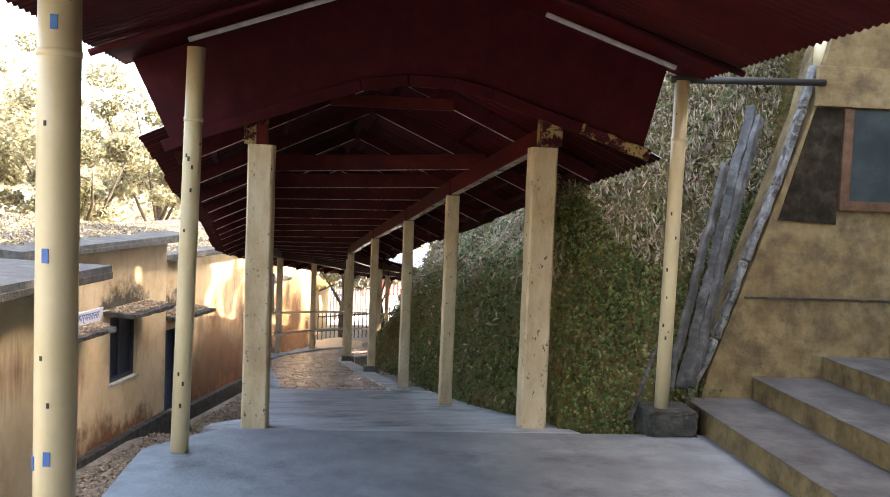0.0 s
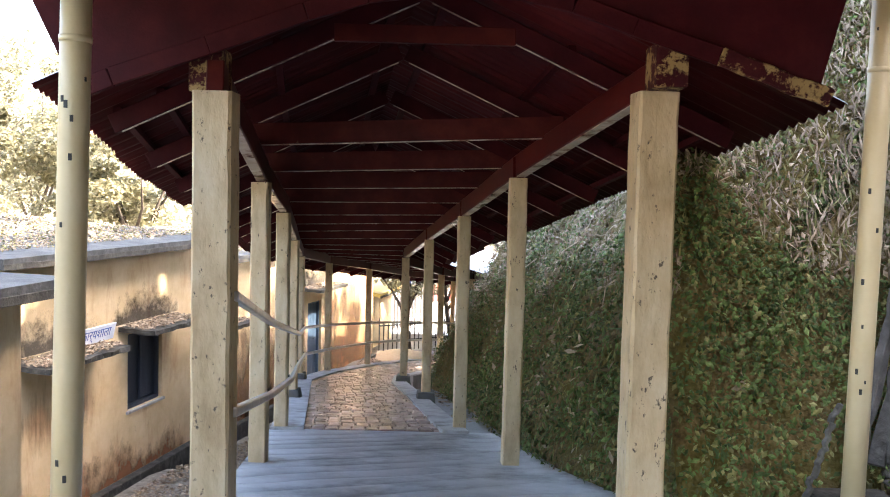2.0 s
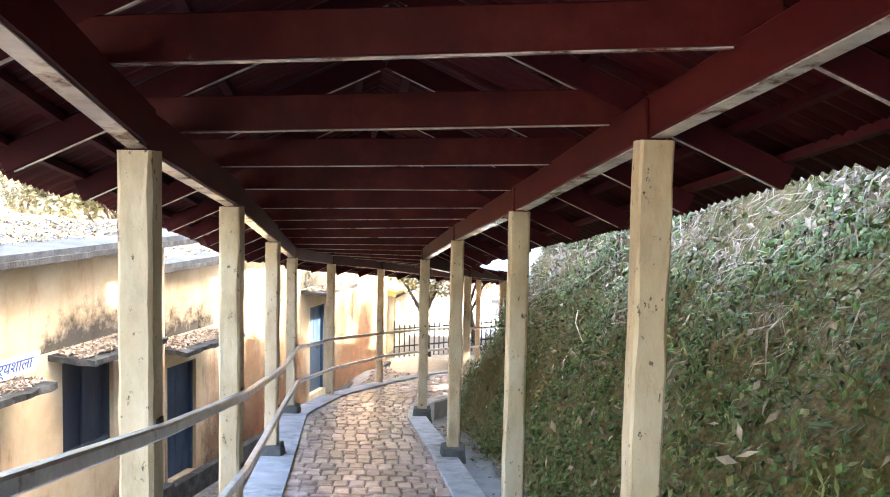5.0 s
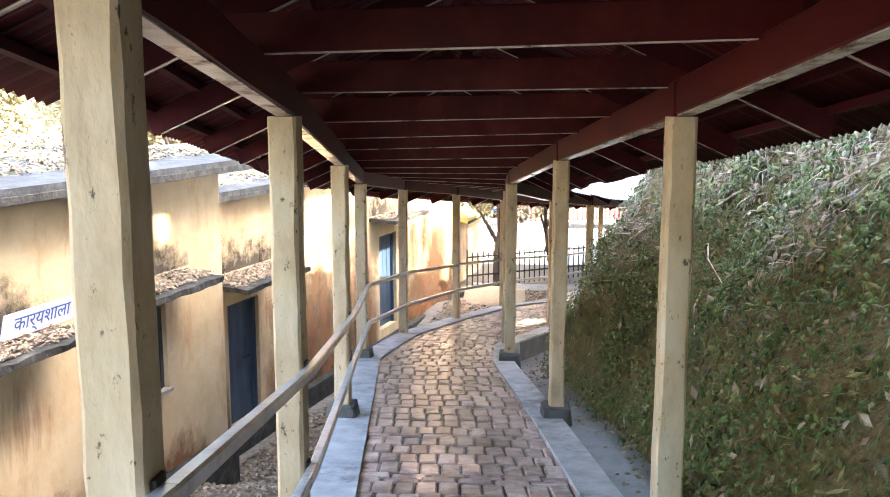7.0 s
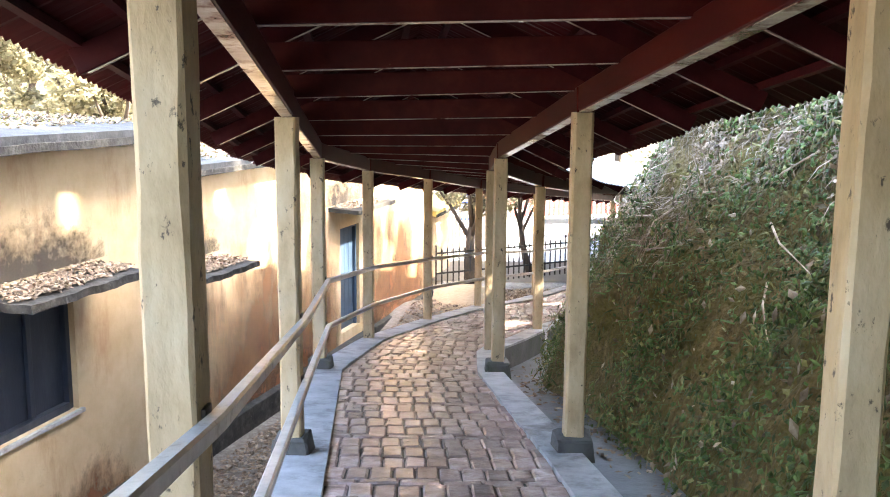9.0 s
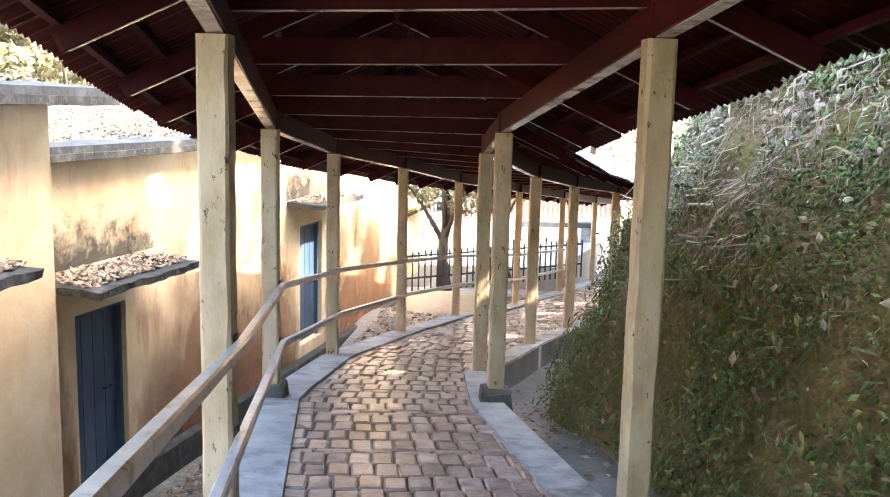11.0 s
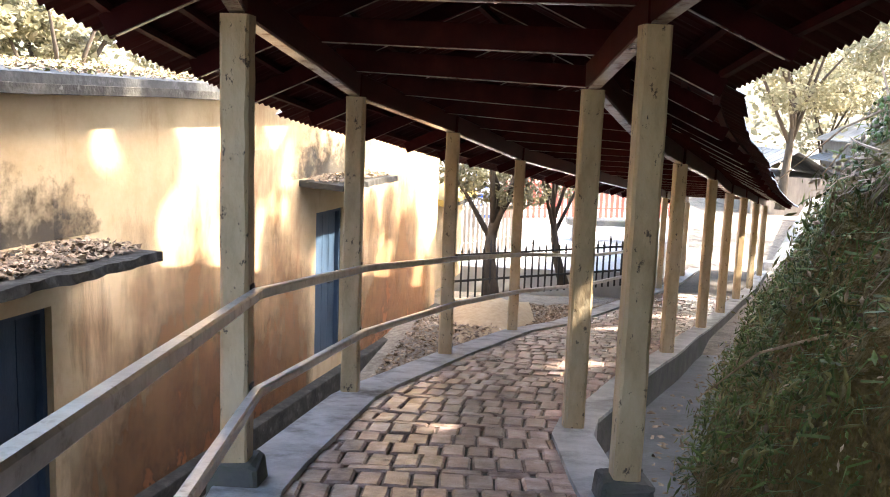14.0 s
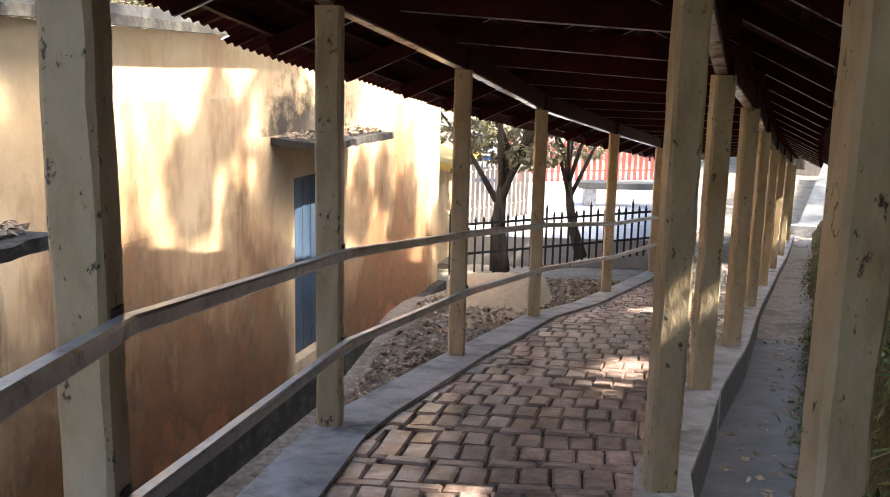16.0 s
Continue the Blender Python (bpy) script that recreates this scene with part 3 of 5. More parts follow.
# stains on the plaster: mould over the canopies, rust-red splash at the foot, drips
def stain_paint(name, colour, cover, scale, stretch, fade, most=.8):
    """Blotches with an uneven edge; fade: which way they thin out over the patch (0 none, 1 upwards, -1 downwards)."""
    m, t, b = material(name, .9)
    n, l = t.nodes, t.links
    b.inputs["Base Color"].default_value = (*colour, 1)
    tc, geo = n.new("ShaderNodeTexCoord"), n.new("ShaderNodeNewGeometry")
    mp = n.new("ShaderNodeMapping")
    mp.inputs["Scale"].default_value = stretch
    l.new(geo.outputs["Position"], mp.inputs[0])
    no = n.new("ShaderNodeTexNoise")
    no.inputs["Scale"].default_value, no.inputs["Detail"].default_value, no.inputs["Roughness"].default_value = scale, 9, .72
    l.new(mp.outputs[0], no.inputs["Vector"])
    sep = n.new("ShaderNodeSeparateXYZ")
    l.new(tc.outputs["Generated"], sep.inputs[0])

    def maths(op, a, b_):
        k = n.new("ShaderNodeMath")
        k.operation = op
        for q, v in ((0, a), (1, b_)):
            if isinstance(v, (int, float)):
                k.inputs[q].default_value = v
            else:
                l.new(v, k.inputs[q])
        return k.outputs[0]
    side = maths("MULTIPLY", maths("ABSOLUTE", maths("SUBTRACT", sep.outputs[0], .5), 0), 2.0)
    edge = maths("POWER", side, 4.0)
    z = sep.outputs[2]
    drop = z if fade > 0 else maths("MULTIPLY", maths("ABSOLUTE", maths("SUBTRACT", z, .6), 0), 2.0)
    v = maths("SUBTRACT", maths("SUBTRACT", maths("ADD", no.outputs[0], cover), maths("MULTIPLY", drop, .45)), maths("MULTIPLY", edge, .4))
    mr = n.new("ShaderNodeMapRange")
    mr.inputs["From Min"].default_value, mr.inputs["From Max"].default_value = .38, .66
    mr.inputs["To Max"].default_value = most
    l.new(v, mr.inputs["Value"])
    tr, mx = n.new("ShaderNodeBsdfTransparent"), n.new("ShaderNodeMixShader")
    l.new(mr.outputs[0], mx.inputs[0])
    l.new(tr.outputs[0], mx.inputs[1])
    l.new(b.outputs[0], mx.inputs[2])
    l.new(mx.outputs[0], n["Material Output"].inputs[0])
    return m


MOULD = stain_paint("black_mould", (.05, .045, .036), .25, 5.5, (1, 1, 1), 1)
RUST = stain_paint("red_splash", (.28, .12, .05), .15, 2.2, (1, 1, .7), 1)
# brown stain that also carries the long wall's shade in its colour
WASH_SHADE = stain_paint("brown_wash_shade", (.25, .135, .06), .34, .9, (1.3, 1.3, .5), 1, .72)
DRIP = stain_paint("brown_drips", (.30, .13, .05), .06, 4.0, (2.2, 2.2, .22), -1, .5)


def stain(ob, x0, x1, z0, z1, mat, off=.004):
    off = .004 + .0025 * len([c for c in ob.children if c.name.startswith("stain")])
    bm = bmesh.new()
    bm.faces.new([bm.verts.new(v) for v in ((x0, off, z0), (x1, off, z0), (x1, off, z1), (x0, off, z1))][::-1])
    part("stain", bm, mat, ob)


stain(ha, 2.7, 4.9, -.15, .45, MOULD)
stain(ha, .2, 2.6, -.25, .35, MOULD)
stain(ha, .4, 2.5, -2.3, -.4, DRIP, .006)
stain(ha, 0.05, 5.55, -2.52, -1.7, RUST)
stain(hb, .5, 3.0, -.66, -.05, MOULD)
stain(hb, 6.3, 8.7, -.47, .36, MOULD)
stain(hb, .02, 1.46, LOW - .1, -.1, WASH_SHADE)
stain(hb, 2.40, 7.0, LOW - .1, -.1, WASH_SHADE)
stain(hb, 2.5, 7.0, LOW - .1, -1.1, RUST)
stain(hb, 2.4, 3.2, -2.4, -.75, DRIP)
stain(hb, 8.0, 9.2, -2.4, -.4, DRIP)
stain(hb, 8.0, 12.0, LOW - .1, .2, WASH_SHADE)
stain(hb, 8.1, 12.0, LOW - .1, -.9, RUST)
stain(hd, 2.6, 5.5, -.6, .9, DRIP)

# white name board with blue lettering, leaning on the wall over the canopy
board = new("name_board")
board.matrix_world = ha.matrix_world @ pose(2.13, .16, -.26, -14, 0, 0)
tagged(board, "white board with blue lettering lying on a canopy", "sign")
WHITE = surface("white_board_paint", [(.62, .66, .72), (.72, .75, .8)], 4, rough=.4, bump=.1)
INK = surface("blue_ink", [(.03, .08, .30), (.04, .10, .36)], 8, rough=.4, bump=.05)
bm = bmesh.new()
box(bm, (-.55, -.012, 0), (.42, .012, .24), .003)
part("panel", bm, WHITE, board)
words = bpy.data.curves.new("lettering", "FONT")
words.body, words.size, words.extrude = "\u0915\u093e\u0930\u094d\u092f\u0936\u093e\u0932\u093e", .19, .001
words.align_x = "CENTER"
shape = bpy.data.objects.new("lettering", words)
scene.collection.objects.link(shape)
me = bpy.data.meshes.new_from_object(shape.evaluated_get(bpy.context.evaluated_depsgraph_get()))
bpy.data.objects.remove(shape)
me.materials.append(INK)
letters = new("lettering", me)
letters.parent = board
letters.matrix_local = pose(-.06, .0135, .07, 90, 0, 0)

# ---- entrance porch ----
porch = thing("porch_roof", "maroon sheet porch roof on pipe trusses", "roof", kind="structure", at=(1, 2, 3.4))


def ppart(name, bm, mat, label="", smooth=False):
    return rel(part(name, bm, mat, None, label, smooth), porch)


bm = bmesh.new()
arch = [(-.9, 2.42), (-.72, 2.5), (-.26, 2.66), (.2, 2.83), (.485, 2.92), (.83, 2.97), (1.17, 2.96), (1.45, 2.90), (1.74, 2.8), (2.15, 2.67), (2.65, 2.5),
        (2.82, 3.165), (.98, 3.785), (-1.2, 3.03)]
prism(bm, arch, 6.0, 6.03, "y")
ppart("gable_panel", bm, MAROON, "dull maroon sheet gable panel")
PITCH = [(-1.28, 2.96), (.95, 3.76), (3.1, 3.04)]
for (xa, za), (xb, zb) in zip(PITCH, PITCH[1:]):
    bm = bmesh.new()
    rows = []
    for k in range(420):
        y = -6 + 12.1 * k / 419
        wv = .012 * math.sin(y * 2 * math.pi / .085 * 1)
        rows.append([bm.verts.new((xa + (xb - xa) * f, y, za + (zb - za) * f + .05 + wv)) for f in (0, 1)])
    for p, q in zip(rows, rows[1:]):
        bm.faces.new((p[0], q[0], q[1], p[1]))
    ppart("roof_sheet", bm, SHEET, smooth=True)
for y in (5.2, 2.0, -1.6):
    for (xa, za), (xb, zb) in zip(PITCH, PITCH[1:]):
        bm = bmesh.new()
        tube(bm, [(xa, y, za), (xb, y, zb)], .025)
        ppart("truss_pipe", bm, MAROON, smooth=True)
for x, y, z0, h, r, over in ((-.67, 5.25, .335, 2.70, .060, .06), (2.9, 5.95, .52, 2.55, .056, .03), (-.62, 2.5, .335, 2.75, .076, .0)):
    ob = thing("porch_pole", "round cream-painted steel pole", "pole", "porch poles", at=(x, y, z0))
    bm = bmesh.new()
    tube(bm, [(over * t, 0, h * t) for t in (0, .35, .7, 1)], r, 20)
    part("shaft", bm, PIPE, ob, smooth=True)
    bm = bmesh.new()
    tube(bm, [(over * .82, 0, h * .82), (over * .83, 0, h * .83)], r + .004, 20)
    part("joint_band", bm, PIPE, ob, smooth=True)
    for q in range(9):
        bm = bmesh.new()
        a, zz = random.uniform(3.6, 5.8), random.uniform(.05, h * .9)
        k = 2.2 if (over == 0 and q < 4) else random.uniform(.6, 1.3)
        box(bm, (-.006 * k, -.003, -.012 * k), (.006 * k, .0015, .012 * k), .0012)
        for v in bm.verts:
            v.co = Matrix.Translation((over * zz / h, 0, zz)) @ Matrix.Rotation(a + math.pi / 2, 4, "Z") @ Matrix.Translation((0, -r, 0)) @ v.co
        part("paint_chip", bm, CHIPB if (over == 0 and q < 4) else BLACK, ob)

# ---- stair and retaining wall at the start ----
stair = thing("stair", "worn concrete steps with stained ochre risers", "stair", kind="structure", at=(4, 4, .33))
for k, (x, z) in enumerate(((3.24, .52), (3.82, .70), (4.42, .885), (5.0, 1.07), (5.6, 1.25))):
    bm = bmesh.new()
    box(bm, (x, -6, .30), (7.99, 6.355, z - .012), .006)
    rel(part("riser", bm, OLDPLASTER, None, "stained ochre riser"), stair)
    bm = bmesh.new()
    box(bm, (x - .012, -6, z - .010), (7.985, 6.35, z), .006)
    rel(part("tread", bm, STEP), stair)
wall = thing("wall_retaining", "stained ochre plastered retaining wall with a sloping edge", "wall", kind="structure", at=(4, 6.4, .3))
bm = bmesh.new()
prism(bm, [(3.33, .3), (9.5, .3), (9.5, 6.0), (4.9, 6.0), (4.26, 3.25), (4.2, 2.95), (3.98, 2.3), (3.77, 1.68), (3.44, .76)], 6.36, 6.8, "y")
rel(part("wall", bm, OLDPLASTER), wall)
bm = bmesh.new()
for (xa, za), (xb, zb) in zip([(3.3, .5), (3.52, 1.0), (3.74, 1.66), (3.96, 2.3), (4.16, 2.95)], [(3.52, 1.0), (3.74, 1.66), (3.96, 2.3), (4.16, 2.95), (4.24, 3.3)]):
    beam(bm, (xa, 6.42, za), (xb, 6.42, zb), .11, .05, .012, .010, 7)
rel(part("coping", bm, PALESTONE, None, "rough pale stone edge"), wall)
bm = bmesh.new()
box(bm, (4.2, 6.30, 2.97), (9.4, 6.358, 3.3), .01)
rel(part("lintel", bm, OLDPLASTER), wall)
bm = bmesh.new()
box(bm, (3.70, 6.345, 1.36), (9.4, 6.358, 1.378), .004)
rel(part("ledge", bm, MOSSCON), wall)
NICHE_SHADE = surface("sooty_niche_shade", [(.012, .009, .006), (.03, .022, .014), (.07, .052, .032)], 6, rough=.95, bump=.8, grain=20, gloss=.1)
RUSTY = surface("rusted_frame", [(.06, .028, .014), (.12, .055, .024), (.18, .09, .042)], 8, rough=.8, bump=.5, stain=(.05, .035, .025), stain_scale=6)
PANEL = surface("dark_teal_panel", [(.010, .018, .018), (.022, .032, .032), (.05, .062, .055)], 2.5, rough=.5, bump=.2)
for a, b, mt, nm in (((4.46, 6.32, 2.12), (4.54, 6.357, 2.96), RUSTY, "frame"), ((4.54, 6.32, 2.12), (6.2, 6.357, 2.2), RUSTY, "frame"),
                     ((4.54, 6.342, 2.2), (6.2, 6.357, 2.96), PANEL, "window_panel")):
    bm = bmesh.new()
    box(bm, a, b, .004)
    rel(part(nm, bm, mt), wall)
# flat patch, no recess: the niche's shade and soot are in its dark colour
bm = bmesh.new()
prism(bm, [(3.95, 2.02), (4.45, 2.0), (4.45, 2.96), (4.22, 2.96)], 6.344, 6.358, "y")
rel(part("niche_patch", bm, NICHE_SHADE), wall)
bm = bmesh.new()
tube(bm, [(4.32, 6.5, 3.3), (4.32, 6.5, 3.6)], .07, 16)
rel(part("pipe_stub", bm, PIPE, smooth=True), wall)
# plinth of the porch pole and the stone chute beside the wall
bm = bmesh.new()
box(bm, (2.76, 5.82, .30), (3.16, 6.2, .525), .04)
bmesh.ops.subdivide_edges(bm, edges=bm.edges, cuts=2, use_grid_fill=True)
for v in bm.verts:
    if v.co.z < .515:
        v.co += Vector((random.uniform(-1, 1), random.uniform(-1, 1), random.uniform(-1, 1))) * .014
tagged(part("pole_plinth", bm, MOSSCON), "mossy dark concrete plinth under a pole", "plinth")
chute = thing("drain_chute", "weathered grey stone drain chute down the bank", "chute", at=(3.2, 6.3, .6))
STONE = surface("weathered_stone", [(.045, .041, .036), (.10, .094, .086), (.20, .188, .175)], 5, rough=.9, bump=.9, grain=20, stain=(.05, .045, .04), stain_scale=4, stain_range=(.48, .66), bump_dist=.02)
for a, b, w, h, nm in (((3.06, 6.22, .62), (3.64, 6.72, 2.45), .045, .08, "channel_side"), ((3.18, 6.26, .62), (3.92, 6.93, 3.0), .09, .03, "channel_bed"),
                       ((3.27, 6.25, .62), (3.98, 6.86, 2.9), .05, .09, "channel_side"), ((2.70, 6.08, .38), (2.93, 6.2, .95), .03, .03, "stake")):
    bm = bmesh.new()
    beam(bm, a, b, w, h, .006, .013, 26)
    rel(part(nm, bm, STONE), chute)
# pipe from the porch pole to the wall
bm = bmesh.new()
tube(bm, [(2.85, 5.95, 3.08), (4.25, 6.3, 3.16)], .03, 10)
ppart("tie_pipe", bm, BLACK, smooth=True)
for x0, z0, x1, z1 in ((-.75, 3.14, .38, 3.53), (1.8, 3.46, 2.8, 3.12)):
    bm = bmesh.new()
    beam(bm, (x0, 5.75, z0), (x1, 5.75, z1), .03, .035, .006)
    ppart("truss_bar", bm, IRON, "pale worn steel bar")
bm = bmesh.new()
pts = [(-.95, 2.36), (-.72, 2.46), (-.26, 2.62), (.2, 2.79), (.485, 2.88), (.83, 2.93), (1.17, 2.92), (1.45, 2.86), (1.74, 2.76), (2.15, 2.63), (2.7, 2.44)]
for (xa, za), (xb, zb) in zip(pts[:-2], pts[1:]):
    beam(bm, (xa, 5.985, za), (xb, 5.985, zb), .035, .09, .004)
ppart("arched_board", bm, MAROON, "dull maroon arched board")
bm = bmesh.new()
beam(bm, (2.15, 5.985, 2.63), (2.7, 5.985, 2.44), .04, .09, .008, .006, 8)
ppart("arched_board", bm, CHIPPED, "badly chipped end of the arched board")
for x in (-.31, 1.96):
    bm = bmesh.new()
    z = 2.45 if x < 0 else 2.53
    box(bm, (x - .08, 6.06, z + .002), (x + .08, 6.3, z + .22), .01)
    ppart("post_head", bm, CHIPPED, "chipped maroon post head")
# blue board edge by the landing
bm = bmesh.new()
box(bm, (-2.6, 4.0, 1.42), (-1.40, 4.05, 2.36), .006)
sb = thing("notice_board", "blue-framed notice board beside the landing", "board", at=(-2, 4, .0))
rel(part("panel", bm, BLUE), sb)
bm = bmesh.new()
box(bm, (-2.1, 4.0, -1.2), (-2.0, 4.05, 1.419), .006)
rel(part("post", bm, BLUE), sb)
# unseen walls: one added to block the hill-side sun, one closing the back
bm = bmesh.new()
box(bm, (8.0, -9, -.5), (8.3, 9.8, 10.5))
tagged(part("wall_sun_block", bm, OLDPLASTER), "unseen plastered wall added to keep the sun off the landing", "wall", kind="structure")
bm = bmesh.new()
box(bm, (-1.6, -7.5, -2), (8.0, -7.2, 5))
tagged(part("wall_south", bm, OLDPLASTER), "stained plastered wall behind the porch", "wall", kind="structure")

# the end of the bank beside the landing
def end_point(x, z):
    w = noise.noise((x * 1.1, z * 1.1, 7)) * .12 + noise.noise((x * 4, z * 4, 3)) * .04
    return Vector((x, 6.2 + .62 * (z - .2) + w, z))


bm = bmesh.new()
grid = [[bm.verts.new(end_point(x, z)) for x in span(2.15, 8, .2)] for z in span(-.3, 7, .2)]
for r0, r1 in zip(grid, grid[1:]):
    for k in range(len(r0) - 1):
        bm.faces.new((r0[k], r0[k + 1], r1[k + 1], r1[k]))
tagged(part("bank_end", bm, EARTH, smooth=True), "end of the overgrown earth bank", "bank", kind="structure")

# ---- plants on the bank ----
def leaf_mesh(name, centres, normals, sizes, mats, long=1.6, droop=.5, seed=1, plain=False):
    """Many small leaves, each a folded blade of four triangles (two for far ones), as one mesh."""
    rng = np.random.default_rng(seed)
    n = len(centres)
    nr = normals + rng.normal(0, .55, (n, 3))
    nr /= np.linalg.norm(nr, axis=1)[:, None]
    d = rng.normal(0, 1, (n, 3)) + np.array([0, 0, -droop * 2])
    d -= (d * nr).sum(1)[:, None] * nr
    d /= np.linalg.norm(d, axis=1)[:, None]
    sd = np.cross(nr, d)
    L, W = (sizes * long)[:, None], sizes[:, None]
    a = centres - d * L * .5
    m = centres + nr * W * .12
    b = centres + d * L * .5 - nr * W * .25
    l_, r_ = centres - sd * W * .5 - nr * W * .1, centres + sd * W * .5 - nr * W * .1
    verts = np.stack([a, l_, b, r_, m], 1).reshape(-1, 3)
    base = (np.arange(n) * 5)[:, None]
    faces = np.concatenate([base + np.array([[0, 4, 1]]), base + np.array([[1, 4, 2]]), base + np.array([[2, 4, 3]]), base + np.array([[3, 4, 0]])], 0)
    if plain:
        verts = np.stack([a, l_, b, r_], 1).reshape(-1, 3)
        base = (np.arange(n) * 4)[:, None]
        faces = np.concatenate([base + np.array([[0, 1, 2]]), base + np.array([[0, 2, 3]])], 0)
    me = bpy.data.meshes.new(name)
    me.from_pydata(verts.tolist(), [], faces.tolist())
    for mt in mats:
        me.materials.append(mt)
    if len(mats) > 1:
        pick = rng.integers(0, len(mats), n)
        me.polygons.foreach_set("material_index", np.concatenate([pick] * (2 if plain else 4)).astype(np.int32))
    me.update()
    return me


def leaf_paint(name, colours, rough=.4):
    m = surface(name, colours, 9, rough=max(rough, .55), bump=.1, island=.5, gloss=.22)
    return m


GREEN = leaf_paint("creeper_leaf", [(.048, .076, .018), (.085, .125, .034), (.17, .21, .075)])
OLIVE = leaf_paint("olive_leaf", [(.10, .095, .028), (.17, .155, .055), (.26, .235, .10)])
DRY = leaf_paint("dry_leaf", [(.16, .11, .07), (.29, .215, .145), (.50, .42, .32)], .7)
STRAW = leaf_paint("dry_straw", [(.15, .10, .062), (.29, .21, .14), (.48, .38, .275)], .75)

rng = np.random.default_rng(5)


def table(rows, y):
    return np.interp(y, [r[0] for r in rows], [r[1] for r in rows])


FINE = [5 + k * .05 for k in range(720)]
DROPS = [(y, foot_drop(y)) for y in FINE]
FOOT, HIGH, LEANS = [(y, gutter_out(y)) for y in FINE], [(y, bank_height(y)) for y in FINE], [(y, bank_lean(y)) for y in FINE]


def bank_samples(n, y0, y1, v0, v1, power=1.0):
    """Random places on the bank's face, and the face's normals there."""
    ys, vs = rng.uniform(y0, y1, n), v0 + (v1 - v0) * rng.uniform(0, 1, n) ** power
    h, c = table(HIGH, ys), table(LEANS, ys)
    x = table(FOOT, ys) + h * c * (.7 * vs + .3 * vs * vs)
    z = table(FLOOR, ys) - table(DROPS, ys) + h * (1.1 * vs - .1 * vs * vs)
    k = np.array([noise.noise((a * .9, b * .9, d * .9)) * .16 + noise.noise((a * 3, b * 3, d * 3)) * .05 + .07 * noise.noise((a * 6, b * 6, d * 6))
                  + .05 * noise.noise((a * 13, b * 13, d * 13)) for a, b, d in zip(x, ys, z)]) * np.minimum(1, vs * 6)
    z = z + k * .5
    pts = np.stack([x - k, np.where(x > 2.1, np.maximum(ys, 6.16 + .62 * (z - .2)), ys), z], 1)
    nr = np.stack([-(1.1 - .2 * vs), 0 * ys, c * (.7 + .6 * vs)], 1)
    nr /= np.linalg.norm(nr, axis=1)[:, None]
    return pts, nr, ys, vs


def height_over(pts, ys):
    return pts[:, 2] - np.interp(ys, [r[0] for r in FLOOR], [r[1] for r in FLOOR])


def scatter(name, n, y0, y1, v0, v1, keep, size, mats, label, long=1.6, droop=.5, lift=.05, seed=2, power=1.0):
    pts, nr, ys, vs = bank_samples(n, y0, y1, v0, v1, power)
    h = height_over(pts, ys)
    patch = np.array([noise.noise((p[0] * 1.3, p[1] * 1.3, p[2] * 1.3)) for p in pts])
    # the creeper thins out over mossy earth past the bend
    thin = .6 * np.clip((ys - 13.5) / 4, 0, 1) * np.clip((1.9 - h) / .8, 0, 1) if name == "creeper_leaves" else 0
    ok = keep(h, patch, rng.uniform(0, 1, n) + thin)
    pts, nr = pts[ok], nr[ok]
    pts = pts + nr * rng.uniform(0, lift, (len(pts), 1)) * 2
    small = 1 - .4 * np.clip((ys[ok] - 13.5) / 3, 0, 1) * np.clip((2.2 - h[ok]) / .8, 0, 1)
    me = leaf_mesh(name, pts, nr, rng.uniform(*size, len(pts)) * small, mats, long, droop, seed)
    return tagged(new(name, me), label, "plants", kind="stuff")


CUT = 2.0
scatter("creeper_leaves", 215000, 6.4, 36, 0, 1, lambda h, p, r: (h < CUT + p * 1.3) & (r < .62 + p * .9), (.016, .046), [GREEN, GREEN, GREEN, OLIVE],
        "dense dark green creeper leaves on the bank", 1.5, .4, .075, 2)
scatter("upper_leaves", 95000, 6.4, 36, .1, 1, lambda h, p, r: (h > CUT + p * 1.3 - .3) & (r < .6 + p), (.02, .05), [GREEN, OLIVE, DRY, STRAW],
        "sparse olive and dry leaves among the straw", 1.8, .5, .08, 3)
scatter("dead_leaves_on_bank", 15000, 6.4, 36, 0, 1, lambda h, p, r: r < .25 + .3 * (h > CUT), (.022, .06), [DRY, STRAW], "curled dry leaves caught on the bank", 1.9, .3, .1, 4)
# fern tufts: clusters of longer blades
tp, tn, ty, tv = bank_samples(760, 7, 27, .02, .65)
cen, nrs = [], []
for p, q in zip(tp, tn):
    for k in range(16):
        cen.append(p + q * rng.uniform(.02, .12) + rng.normal(0, .05, 3))
        nrs.append(q)
me = leaf_mesh("fern_tufts", np.array(cen), np.array(nrs), rng.uniform(.014, .026, len(cen)), [GREEN, OLIVE], 4.5, .5, 5)
tagged(new("fern_tufts", me), "small green fern tufts on the bank", "ferns", kind="stuff")


